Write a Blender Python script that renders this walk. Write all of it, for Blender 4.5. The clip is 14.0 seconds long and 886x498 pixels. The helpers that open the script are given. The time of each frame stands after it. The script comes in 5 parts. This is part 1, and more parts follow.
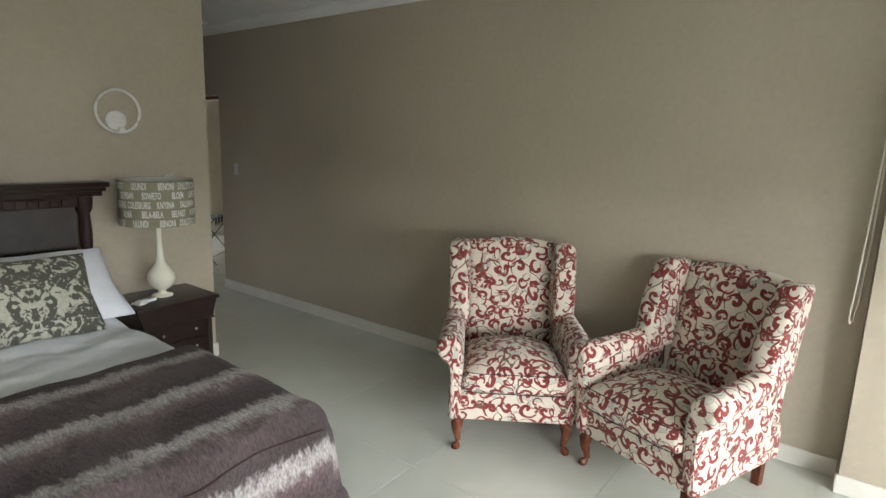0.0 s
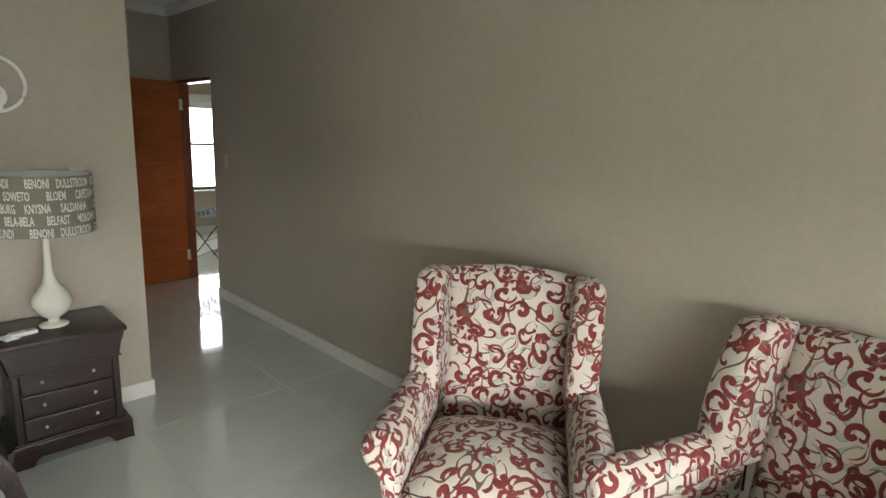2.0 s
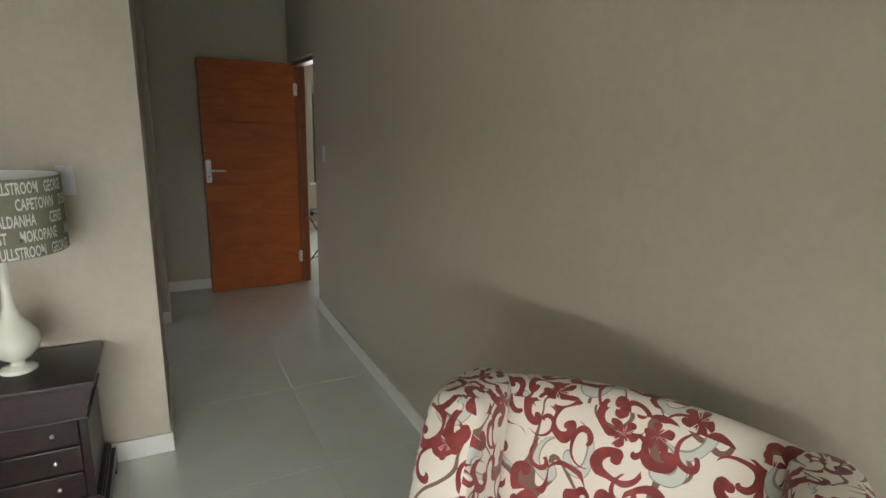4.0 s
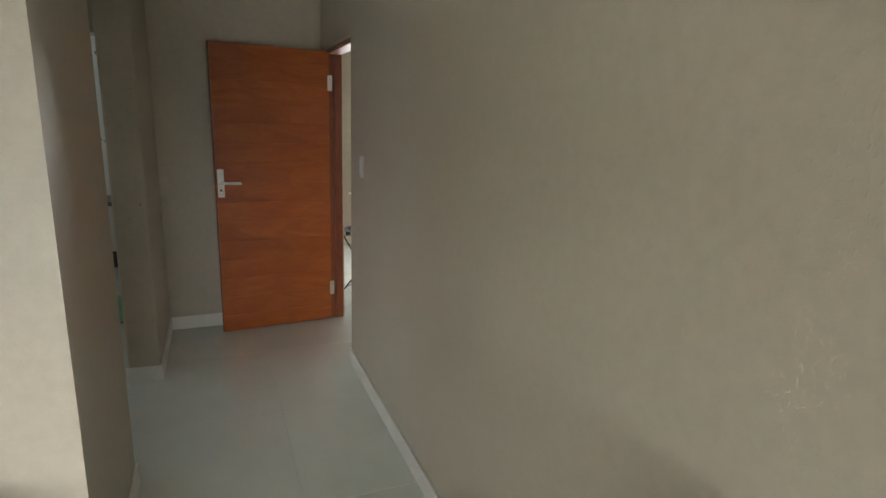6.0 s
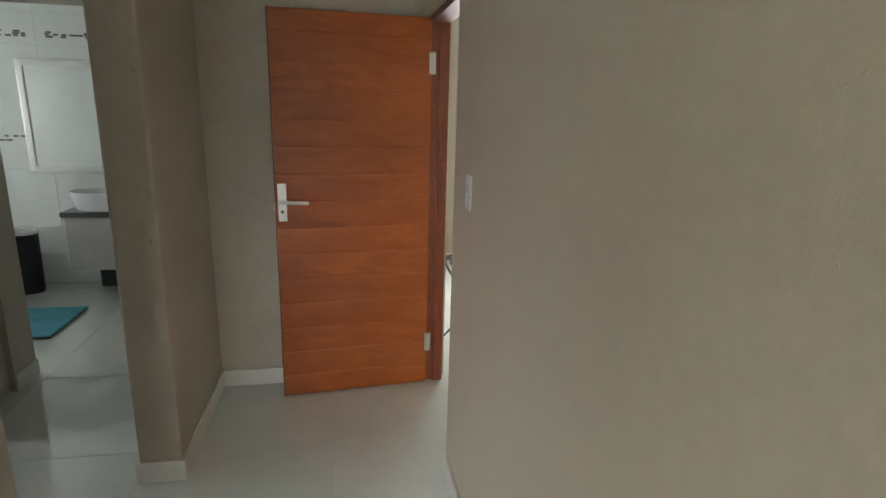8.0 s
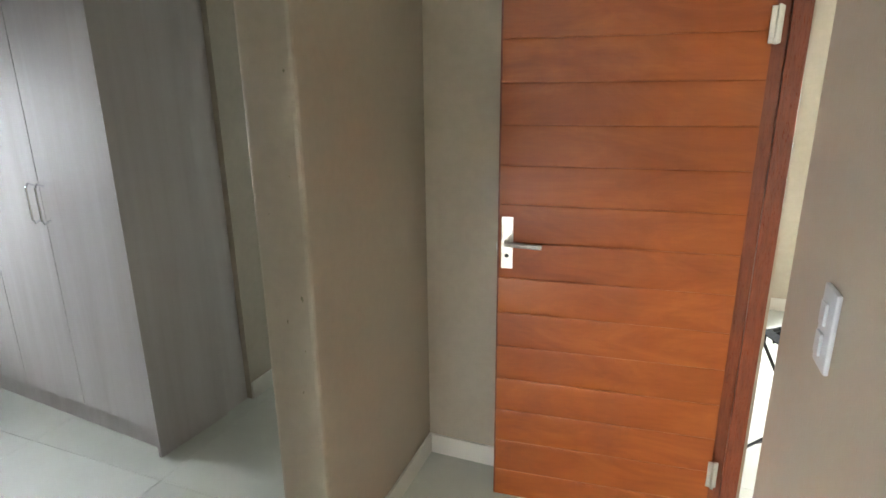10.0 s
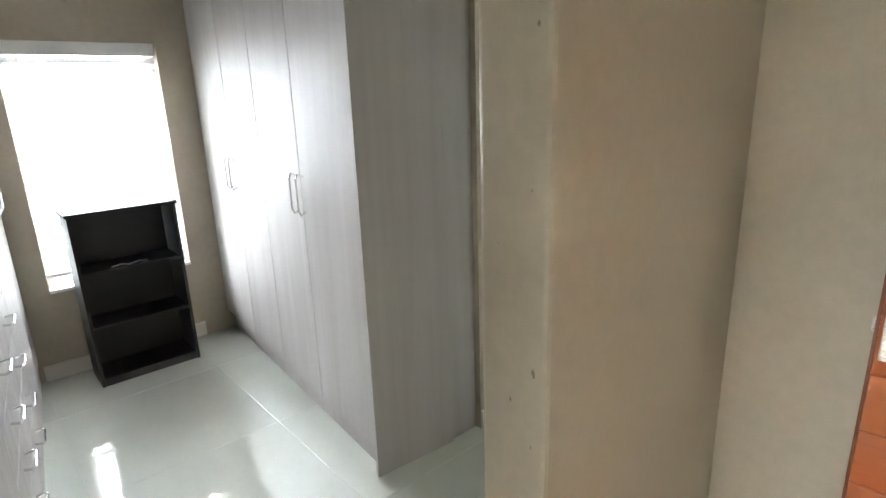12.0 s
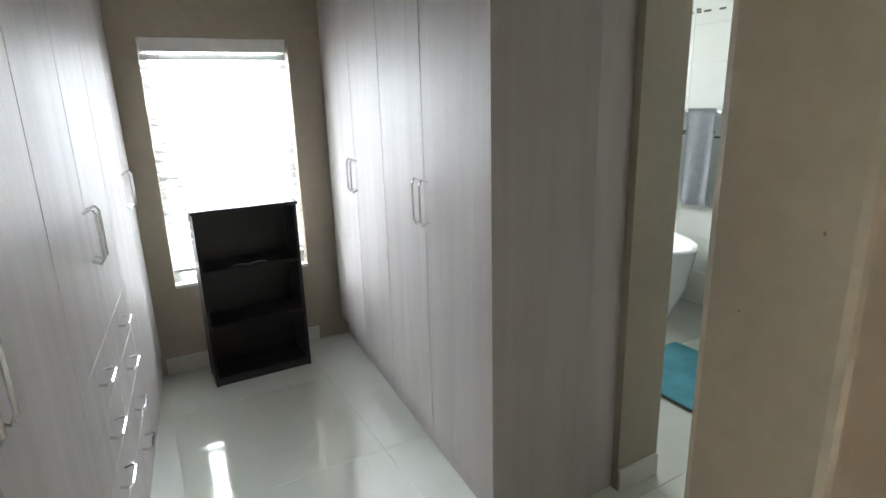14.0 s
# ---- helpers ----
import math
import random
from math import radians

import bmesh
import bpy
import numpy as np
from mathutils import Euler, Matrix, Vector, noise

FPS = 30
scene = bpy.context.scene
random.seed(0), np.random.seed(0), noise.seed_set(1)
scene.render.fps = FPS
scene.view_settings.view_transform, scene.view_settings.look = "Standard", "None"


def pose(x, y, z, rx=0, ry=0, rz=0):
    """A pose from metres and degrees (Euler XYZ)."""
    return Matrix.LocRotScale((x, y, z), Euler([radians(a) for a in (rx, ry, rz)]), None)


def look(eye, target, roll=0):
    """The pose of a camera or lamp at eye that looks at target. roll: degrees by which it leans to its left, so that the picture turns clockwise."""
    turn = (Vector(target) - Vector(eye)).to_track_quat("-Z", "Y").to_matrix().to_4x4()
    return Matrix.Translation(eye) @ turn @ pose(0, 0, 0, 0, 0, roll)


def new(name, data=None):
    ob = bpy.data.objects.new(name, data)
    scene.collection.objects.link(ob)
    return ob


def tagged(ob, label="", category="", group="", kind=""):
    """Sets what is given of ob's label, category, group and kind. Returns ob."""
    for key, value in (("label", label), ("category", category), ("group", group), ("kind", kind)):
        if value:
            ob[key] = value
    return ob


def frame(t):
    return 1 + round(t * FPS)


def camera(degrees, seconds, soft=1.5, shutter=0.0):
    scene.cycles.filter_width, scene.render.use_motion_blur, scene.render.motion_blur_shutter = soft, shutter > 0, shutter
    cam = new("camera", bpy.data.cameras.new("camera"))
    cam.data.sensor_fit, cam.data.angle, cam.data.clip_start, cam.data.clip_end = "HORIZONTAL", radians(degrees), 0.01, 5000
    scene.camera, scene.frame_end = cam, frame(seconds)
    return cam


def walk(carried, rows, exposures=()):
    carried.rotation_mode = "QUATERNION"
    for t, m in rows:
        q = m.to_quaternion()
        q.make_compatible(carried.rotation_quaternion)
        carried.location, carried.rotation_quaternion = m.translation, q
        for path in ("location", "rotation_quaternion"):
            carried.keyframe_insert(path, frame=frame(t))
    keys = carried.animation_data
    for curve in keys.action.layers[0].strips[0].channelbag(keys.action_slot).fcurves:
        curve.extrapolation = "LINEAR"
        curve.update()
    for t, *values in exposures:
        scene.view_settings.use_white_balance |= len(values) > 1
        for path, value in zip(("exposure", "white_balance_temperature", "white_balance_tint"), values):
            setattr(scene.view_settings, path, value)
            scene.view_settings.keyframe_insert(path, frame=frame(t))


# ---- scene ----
cam = camera(77.0, 14.0)
PATH = [
    (0, (-3.359, -3.739, 1.631), (-1.784, -2.563, 1.262), 1.9),
    (0.5, (-3.078, -3.677, 1.621), (-1.527, -2.471, 1.243), 1.9),
    (1, (-2.784, -3.578, 1.595), (-1.255, -2.343, 1.224), 1.9),
    (1.5, (-2.457, -3.509, 1.602), (-0.979, -2.218, 1.219), 1.9),
    (2, (-2.159, -3.425, 1.602), (-0.771, -2.042, 1.204), 2.1),
    (2.5, (-1.827, -3.291, 1.582), (-0.538, -1.818, 1.173), 1.8),
    (3, (-1.61, -3.142, 1.578), (-0.379, -1.62, 1.167), 2.3),
    (3.5, (-1.336, -2.941, 1.582), (-0.256, -1.313, 1.154), 1.8),
    (4, (-1.094, -2.71, 1.595), (-0.217, -0.972, 1.138), 1.4),
    (4.2, (-1.016, -2.612, 1.592), (-0.205, -0.845, 1.137), 1.5),
    (5.35, (-0.875, -1.99, 1.592), (-0.105, -0.2, 1.137), 1.8),
    (6.5, (-0.679, -1.364, 1.595), (0.025, 0.45, 1.133), 2.1),
    (7, (-0.593, -1.038, 1.597), (0.035, 0.801, 1.124), 2.0),
    (7.2, (-0.574, -0.901, 1.586), (0.009, 0.953, 1.113), 1.9),
    (9.5, (-0.217, 0.354, 1.636), (-0.591, 2.244, 1.098), 0.1),
    (10, (-0.247, 0.597, 1.641), (-0.945, 2.389, 1.092), -0.6),
    (10.5, (-0.327, 0.793, 1.624), (-1.255, 2.477, 1.074), -1.0),
    (11, (-0.411, 0.903, 1.613), (-1.439, 2.527, 1.058), -0.9),
    (11.5, (-0.498, 1.003, 1.605), (-1.669, 2.526, 1.05), -1.3),
    (12, (-0.558, 1.095, 1.595), (-2.006, 2.36, 1.046), -1.9),
    (12.5, (-0.6, 1.126, 1.588), (-2.176, 2.23, 1.043), -2.3),
    (13, (-0.641, 1.156, 1.581), (-2.274, 2.177, 1.043), -2.2),
    (13.5, (-0.74, 1.2, 1.577), (-2.412, 2.158, 1.042), -1.9),
    (14, (-0.892, 1.245, 1.565), (-2.577, 2.186, 1.04), -1.7),
]
walk(cam, [(t, look(eye, target, roll)) for t, eye, target, roll in PATH],
     [(0, -0.42), (2.5, -0.25), (4.2, -0.05), (6.3, 0.45), (7.2, 0.6), (9.3, 1.55), (11, 2.12), (12, 2.4), (12.5, 2.5), (13.3, 2.2), (14, 1.78)])

# ---- world, sun, large lights ----
world = bpy.data.worlds.new("overcast")
scene.world = world
world.use_nodes = True
_wn = world.node_tree
_sky = _wn.nodes.new("ShaderNodeTexSky")
_sky.sky_type = "NISHITA"
_sky.sun_disc = False
_sky.sun_elevation = radians(35)
_sky.sun_rotation = radians(190)
_sky.air_density, _sky.dust_density = 1.6, 4.0
_wn.links.new(_sky.outputs[0], _wn.nodes["Background"].inputs[0])
_wn.nodes["Background"].inputs[1].default_value = 0.08

sun = new("sun", bpy.data.lights.new("sun", "SUN"))
sun.data.energy, sun.data.angle, sun.data.color = 0.5, radians(25), (1.0, 0.97, 0.92)
sun.matrix_world = look((0, 0, 20), (1.5, 17, 6))


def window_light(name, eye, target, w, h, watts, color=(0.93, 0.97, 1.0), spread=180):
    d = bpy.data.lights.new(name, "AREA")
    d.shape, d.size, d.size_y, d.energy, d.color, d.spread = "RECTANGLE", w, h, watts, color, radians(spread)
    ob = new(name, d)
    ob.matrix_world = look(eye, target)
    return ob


SOUTH_Y = -6.2
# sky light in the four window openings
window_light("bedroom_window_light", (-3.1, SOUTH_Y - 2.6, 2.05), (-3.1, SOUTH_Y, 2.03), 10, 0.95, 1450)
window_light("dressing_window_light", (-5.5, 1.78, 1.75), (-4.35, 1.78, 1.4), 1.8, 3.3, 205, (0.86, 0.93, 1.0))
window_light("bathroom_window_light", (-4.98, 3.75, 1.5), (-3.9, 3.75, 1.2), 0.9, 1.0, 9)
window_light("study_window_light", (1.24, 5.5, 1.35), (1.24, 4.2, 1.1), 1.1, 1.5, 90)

# ---- materials ----


def mat(name, color, rough=0.6, metal=0.0, spec=0.5):
    m = bpy.data.materials.new(name)
    m.use_nodes = True
    b = m.node_tree.nodes["Principled BSDF"]
    b.inputs["Base Color"].default_value = (*color, 1)
    b.inputs["Roughness"].default_value = rough
    b.inputs["Metallic"].default_value = metal
    b.inputs["Specular IOR Level"].default_value = spec
    return m


def node(m, kind, **values):
    n = m.node_tree.nodes.new(kind)
    for key, value in values.items():
        n.inputs[key.replace("_", " ")].default_value = value
    return n


def bsdf(m):
    return m.node_tree.nodes["Principled BSDF"]


def wire(m, a, b):
    m.node_tree.links.new(a, b)


def coords(m, scale=(1, 1, 1), which="Object"):
    t = m.node_tree.nodes.new("ShaderNodeTexCoord")
    mp = m.node_tree.nodes.new("ShaderNodeMapping")
    mp.inputs["Scale"].default_value = scale
    wire(m, t.outputs[which], mp.inputs["Vector"])
    return mp.outputs[0]


def ramp(m, fac, stops):
    r = m.node_tree.nodes.new("ShaderNodeValToRGB")
    e = r.color_ramp.elements
    while len(e) < len(stops):
        e.new(0.5)
    for k, (p, c) in enumerate(stops):
        e[k].position = p
        e[k].color = (*c, 1) if len(c) == 3 else c
    wire(m, fac, r.inputs[0])
    return r.outputs[0]


def noise_tex(m, vec, scale, detail=4.0, rough=0.55, distortion=0.0):
    n = node(m, "ShaderNodeTexNoise", Scale=scale, Detail=detail, Roughness=rough, Distortion=distortion)
    wire(m, vec, n.inputs["Vector"])
    return n.outputs["Fac"]


def bump(m, height, strength, distance):
    b = node(m, "ShaderNodeBump", Strength=strength, Distance=distance)
    wire(m, height, b.inputs["Height"])
    wire(m, b.outputs[0], bsdf(m).inputs["Normal"])


def mix(m, fac, a, b, blend="MIX"):
    n = m.node_tree.nodes.new("ShaderNodeMix")
    n.data_type, n.blend_type = "RGBA", blend
    for sock, v in ((n.inputs[0], fac), (n.inputs[6], a), (n.inputs[7], b)):
        if hasattr(v, "is_output"):
            wire(m, v, sock)
        else:
            sock.default_value = v if isinstance(v, (int, float)) else (*v, 1)
    return n.outputs[2]


def math_node(m, op, a, b=0.0):
    n = m.node_tree.nodes.new("ShaderNodeMath")
    n.operation = op
    for sock, v in ((n.inputs[0], a), (n.inputs[1], b)):
        if hasattr(v, "is_output"):
            wire(m, v, sock)
        else:
            sock.default_value = v
    return n.outputs[0]


def mottled(name, c1, c2, scale, rough, bump_scale=0.0, bump_mm=0.0, stretch=(1, 1, 1), metal=0.0, detail=5):
    m = mat(name, c1, rough, metal)
    v = coords(m, stretch)
    f = noise_tex(m, v, scale, detail)
    wire(m, ramp(m, f, ((0.3, c1), (0.7, c2))), bsdf(m).inputs["Base Color"])
    g = noise_tex(m, v, scale * 5, 3)
    wire(m, ramp(m, g, ((0.3, (rough * 0.85,) * 3), (0.7, (min(1, rough * 1.15),) * 3))), bsdf(m).inputs["Roughness"])
    if bump_mm:
        bump(m, noise_tex(m, v, bump_scale, 4), 0.6, bump_mm / 1000)
    return m


def wall_paint(name, c1, c2):
    """Rolled, slightly lumpy plaster under satin paint."""
    m = mat(name, c1, 0.42)
    v = coords(m)
    f = noise_tex(m, v, 1.7, 5)
    g = noise_tex(m, v, 28, 3)
    c = ramp(m, f, ((0.3, c1), (0.7, c2)))
    c = mix(m, 0.25, c, ramp(m, g, ((0.35, [k * 0.88 for k in c1]), (0.65, [k * 1.06 for k in c2]))))
    wire(m, c, bsdf(m).inputs["Base Color"])
    lumps = ramp(m, noise_tex(m, coords(m, (1, 1, 0.6)), 105, 2.0, 0.5, 0.4), ((0.58, (0, 0, 0)), (0.76, (1, 1, 1))))
    where = ramp(m, noise_tex(m, v, 2.2, 3), ((0.35, (0.3,) * 3), (0.7, (0.8,) * 3)))
    fine = noise_tex(m, v, 130, 2)
    h = math_node(m, "ADD", math_node(m, "MULTIPLY", lumps, where), math_node(m, "MULTIPLY", fine, 0.22))
    bump(m, h, 0.55, 0.0014)
    wire(m, ramp(m, g, ((0.3, (0.36,) * 3), (0.7, (0.5,) * 3))), bsdf(m).inputs["Roughness"])
    return m


M_WALL = wall_paint("taupe_wall_paint", (0.42, 0.367, 0.283), (0.45, 0.393, 0.308))
M_CEIL = mottled("white_ceiling_paint", (0.74, 0.74, 0.74), (0.8, 0.8, 0.79), 3, 0.7, 60, 0.3)
M_TRIM = mottled("painted_skirting", (0.66, 0.64, 0.58), (0.72, 0.70, 0.64), 6, 0.4)
M_WHITE = mottled("white_enamel", (0.78, 0.78, 0.77), (0.84, 0.84, 0.83), 8, 0.3)
M_SWITCH = mottled("switch_plastic", (0.55, 0.56, 0.58), (0.6, 0.61, 0.63), 20, 0.35)
M_GROUT = mottled("pale_grout", (0.52, 0.52, 0.46), (0.6, 0.6, 0.54), 40, 0.7)
M_BLACK = mottled("black_metal", (0.012, 0.012, 0.013), (0.02, 0.02, 0.021), 30, 0.4)
M_STEEL = mottled("brushed_steel", (0.62, 0.61, 0.58), (0.72, 0.71, 0.68), 60, 0.28, metal=1.0, stretch=(1, 1, 8))
M_CHROME = mottled("satin_chrome", (0.75, 0.76, 0.78), (0.82, 0.83, 0.85), 40, 0.16, metal=1.0)
M_CERAMIC = mottled("white_ceramic", (0.8, 0.81, 0.8), (0.85, 0.86, 0.85), 5, 0.1)
M_CREAM = mottled("cream_glazed_ceramic", (0.76, 0.74, 0.62), (0.82, 0.80, 0.69), 7, 0.12)
M_ESPRESSO = mottled("espresso_stained_wood", (0.016, 0.0085, 0.0075), (0.034, 0.017, 0.014), 9, 0.3, 60, 0.25, (3, 14, 14))
bsdf(M_ESPRESSO).inputs["Specular IOR Level"].default_value = 0.32
M_LEATHER = mottled("dark_panel_leather", (0.02, 0.014, 0.012), (0.034, 0.025, 0.022), 12, 0.38, 130, 0.6)
M_BOOKCASE = mottled("black_brown_laminate", (0.008, 0.0065, 0.007), (0.014, 0.011, 0.012), 10, 0.45, 90, 0.15, (1, 1, 8))
M_LEG = mottled("polished_mahogany", (0.09, 0.024, 0.012), (0.17, 0.05, 0.022), 20, 0.22, 0, 0, (4, 4, 1))
M_SHADE_W = mottled("white_shade_lining", (0.78, 0.78, 0.76), (0.83, 0.83, 0.81), 30, 0.8)
M_LINEN = mottled("white_cotton", (0.76, 0.79, 0.85), (0.83, 0.85, 0.9), 14, 0.85, 120, 0.8)
M_GRASS = mottled("grass_ground", (0.05, 0.075, 0.025), (0.09, 0.11, 0.045), 0.8, 0.95, 20, 20)
M_GRANITE = mottled("grey_granite", (0.05, 0.05, 0.05), (0.18, 0.17, 0.16), 120, 0.15)
M_BLIND = mottled("white_blind_slat", (0.78, 0.78, 0.76), (0.82, 0.82, 0.8), 20, 0.45)
_tl = M_BLIND.node_tree.nodes.new("ShaderNodeBsdfTranslucent")
_tl.inputs[0].default_value = (0.8, 0.8, 0.77, 1)
_mx = M_BLIND.node_tree.nodes.new("ShaderNodeMixShader")
_mx.inputs[0].default_value = 0.035
wire(M_BLIND, bsdf(M_BLIND).outputs[0], _mx.inputs[1])
wire(M_BLIND, _tl.outputs[0], _mx.inputs[2])
wire(M_BLIND, _mx.outputs[0], M_BLIND.node_tree.nodes["Material Output"].inputs[0])
M_DARKRED = mottled("door_frame_meranti", (0.135, 0.028, 0.009), (0.21, 0.048, 0.015), 10, 0.3, 50, 0.2, (14, 14, 1.2))
M_BLUEMAT = mottled("teal_bath_mat", (0.05, 0.22, 0.25), (0.09, 0.33, 0.42), 5, 0.95, 150, 3)
M_GREENMAT = mottled("green_bath_mat", (0.10, 0.24, 0.16), (0.16, 0.32, 0.22), 5, 0.95, 150, 3)
M_TOWEL_A = mottled("white_towel", (0.72, 0.75, 0.78), (0.8, 0.82, 0.84), 20, 0.95, 200, 1.5)
M_TOWEL_B = mottled("grey_towel", (0.42, 0.45, 0.48), (0.5, 0.53, 0.56), 20, 0.95, 200, 1.5)
M_STRAP = mottled("black_webbing", (0.012, 0.012, 0.014), (0.022, 0.022, 0.025), 120, 0.8, 300, 0.5)
bsdf(M_STRAP).inputs["Specular IOR Level"].default_value = 0.12
M_CORD = mottled("cotton_cord", (0.55, 0.5, 0.42), (0.65, 0.6, 0.52), 90, 0.85)
M_LETTER = mottled("white_print", (0.72, 0.72, 0.68), (0.78, 0.78, 0.74), 40, 0.85)
M_SHADE = mottled("khaki_shade_linen", (0.21, 0.195, 0.13), (0.25, 0.23, 0.16), 60, 0.9, 300, 0.4)


def floor_tile_mat():
    m = mat("polished_porcelain", (0.6, 0.62, 0.55), 0.07)
    v = coords(m)
    f = noise_tex(m, v, 2.3, 6, 0.6, 0.4)
    c = ramp(m, f, ((0.3, (0.62, 0.645, 0.575)), (0.7, (0.69, 0.71, 0.645))))
    info = m.node_tree.nodes.new("ShaderNodeObjectInfo")
    c = mix(m, math_node(m, "MULTIPLY", info.outputs["Random"], 0.1), c, (0.45, 0.47, 0.41))
    wire(m, c, bsdf(m).inputs["Base Color"])
    wire(m, ramp(m, noise_tex(m, v, 6, 4), ((0.3, (0.05,) * 3), (0.75, (0.11,) * 3))), bsdf(m).inputs["Roughness"])
    bump(m, noise_tex(m, v, 5, 2), 0.05, 0.0004)
    bsdf(m).inputs["Coat Weight"].default_value = 1.0
    bsdf(m).inputs["Coat Roughness"].default_value = 0.025
    return m


M_TILE = floor_tile_mat()


def laminate_mat():
    """Pale grey driftwood laminate with upright grain."""
    m = mat("grey_driftwood_laminate", (0.5, 0.46, 0.44), 0.3)
    v = coords(m, (11, 11, 0.6))
    f = noise_tex(m, v, 1.4, 6, 0.52, 0.8)
    v2 = coords(m, (2.5, 2.5, 0.35))
    g = noise_tex(m, v2, 1.5, 5, 0.55, 0.5)
    c = ramp(m, f, ((0.28, (0.47, 0.435, 0.41)), (0.5, (0.515, 0.483, 0.463)), (0.72, (0.55, 0.52, 0.505))))
    c = mix(m, 0.35, c, ramp(m, g, ((0.3, (0.42, 0.385, 0.363)), (0.7, (0.58, 0.555, 0.54)))))
    wire(m, c, bsdf(m).inputs["Base Color"])
    wire(m, ramp(m, f, ((0.3, (0.52,) * 3), (0.7, (0.44,) * 3))), bsdf(m).inputs["Roughness"])
    bsdf(m).inputs["Specular IOR Level"].default_value = 0.3
    bump(m, f, 0.2, 0.0003)
    return m


M_LAM = laminate_mat()


def plank_mat():
    """Oiled meranti with arched grain, each plank a little different."""
    m = mat("oiled_meranti", (0.3, 0.1, 0.03), 0.32)
    info = m.node_tree.nodes.new("ShaderNodeObjectInfo")
    t = m.node_tree.nodes.new("ShaderNodeTexCoord")
    off = m.node_tree.nodes.new("ShaderNodeVectorMath")
    off.operation = "ADD"
    wire(m, t.outputs["Object"], off.inputs[0])
    shift = m.node_tree.nodes.new("ShaderNodeCombineXYZ")
    for k in range(3):
        wire(m, math_node(m, "MULTIPLY", info.outputs["Random"], 37.0 + 11 * k), shift.inputs[k])
    wire(m, shift.outputs[0], off.inputs[1])
    mp = m.node_tree.nodes.new("ShaderNodeMapping")
    mp.inputs["Scale"].default_value = (1.5, 1.5, 4.5)
    wire(m, off.outputs[0], mp.inputs["Vector"])
    f = noise_tex(m, mp.outputs[0], 1.5, 7, 0.6, 1.6)
    mp2 = m.node_tree.nodes.new("ShaderNodeMapping")
    mp2.inputs["Scale"].default_value = (5, 5, 70)
    wire(m, off.outputs[0], mp2.inputs["Vector"])
    g = noise_tex(m, mp2.outputs[0], 1.5, 4, 0.6)
    c = ramp(m, f, ((0.25, (0.215, 0.044, 0.009)), (0.48, (0.295, 0.069, 0.0125)), (0.7, (0.37, 0.098, 0.019))))
    c = mix(m, 0.12, c, ramp(m, g, ((0.3, (0.18, 0.042, 0.008)), (0.7, (0.37, 0.11, 0.022)))))
    c = mix(m, math_node(m, "MULTIPLY", info.outputs["Random"], 0.3), c, (0.24, 0.06, 0.011))
    bsdf(m).inputs["Specular IOR Level"].default_value = 0.35
    wire(m, c, bsdf(m).inputs["Base Color"])
    wire(m, ramp(m, f, ((0.3, (0.4,) * 3), (0.7, (0.28,) * 3))), bsdf(m).inputs["Roughness"])
    bump(m, g, 0.25, 0.0006)
    return m


M_PLANK = plank_mat()


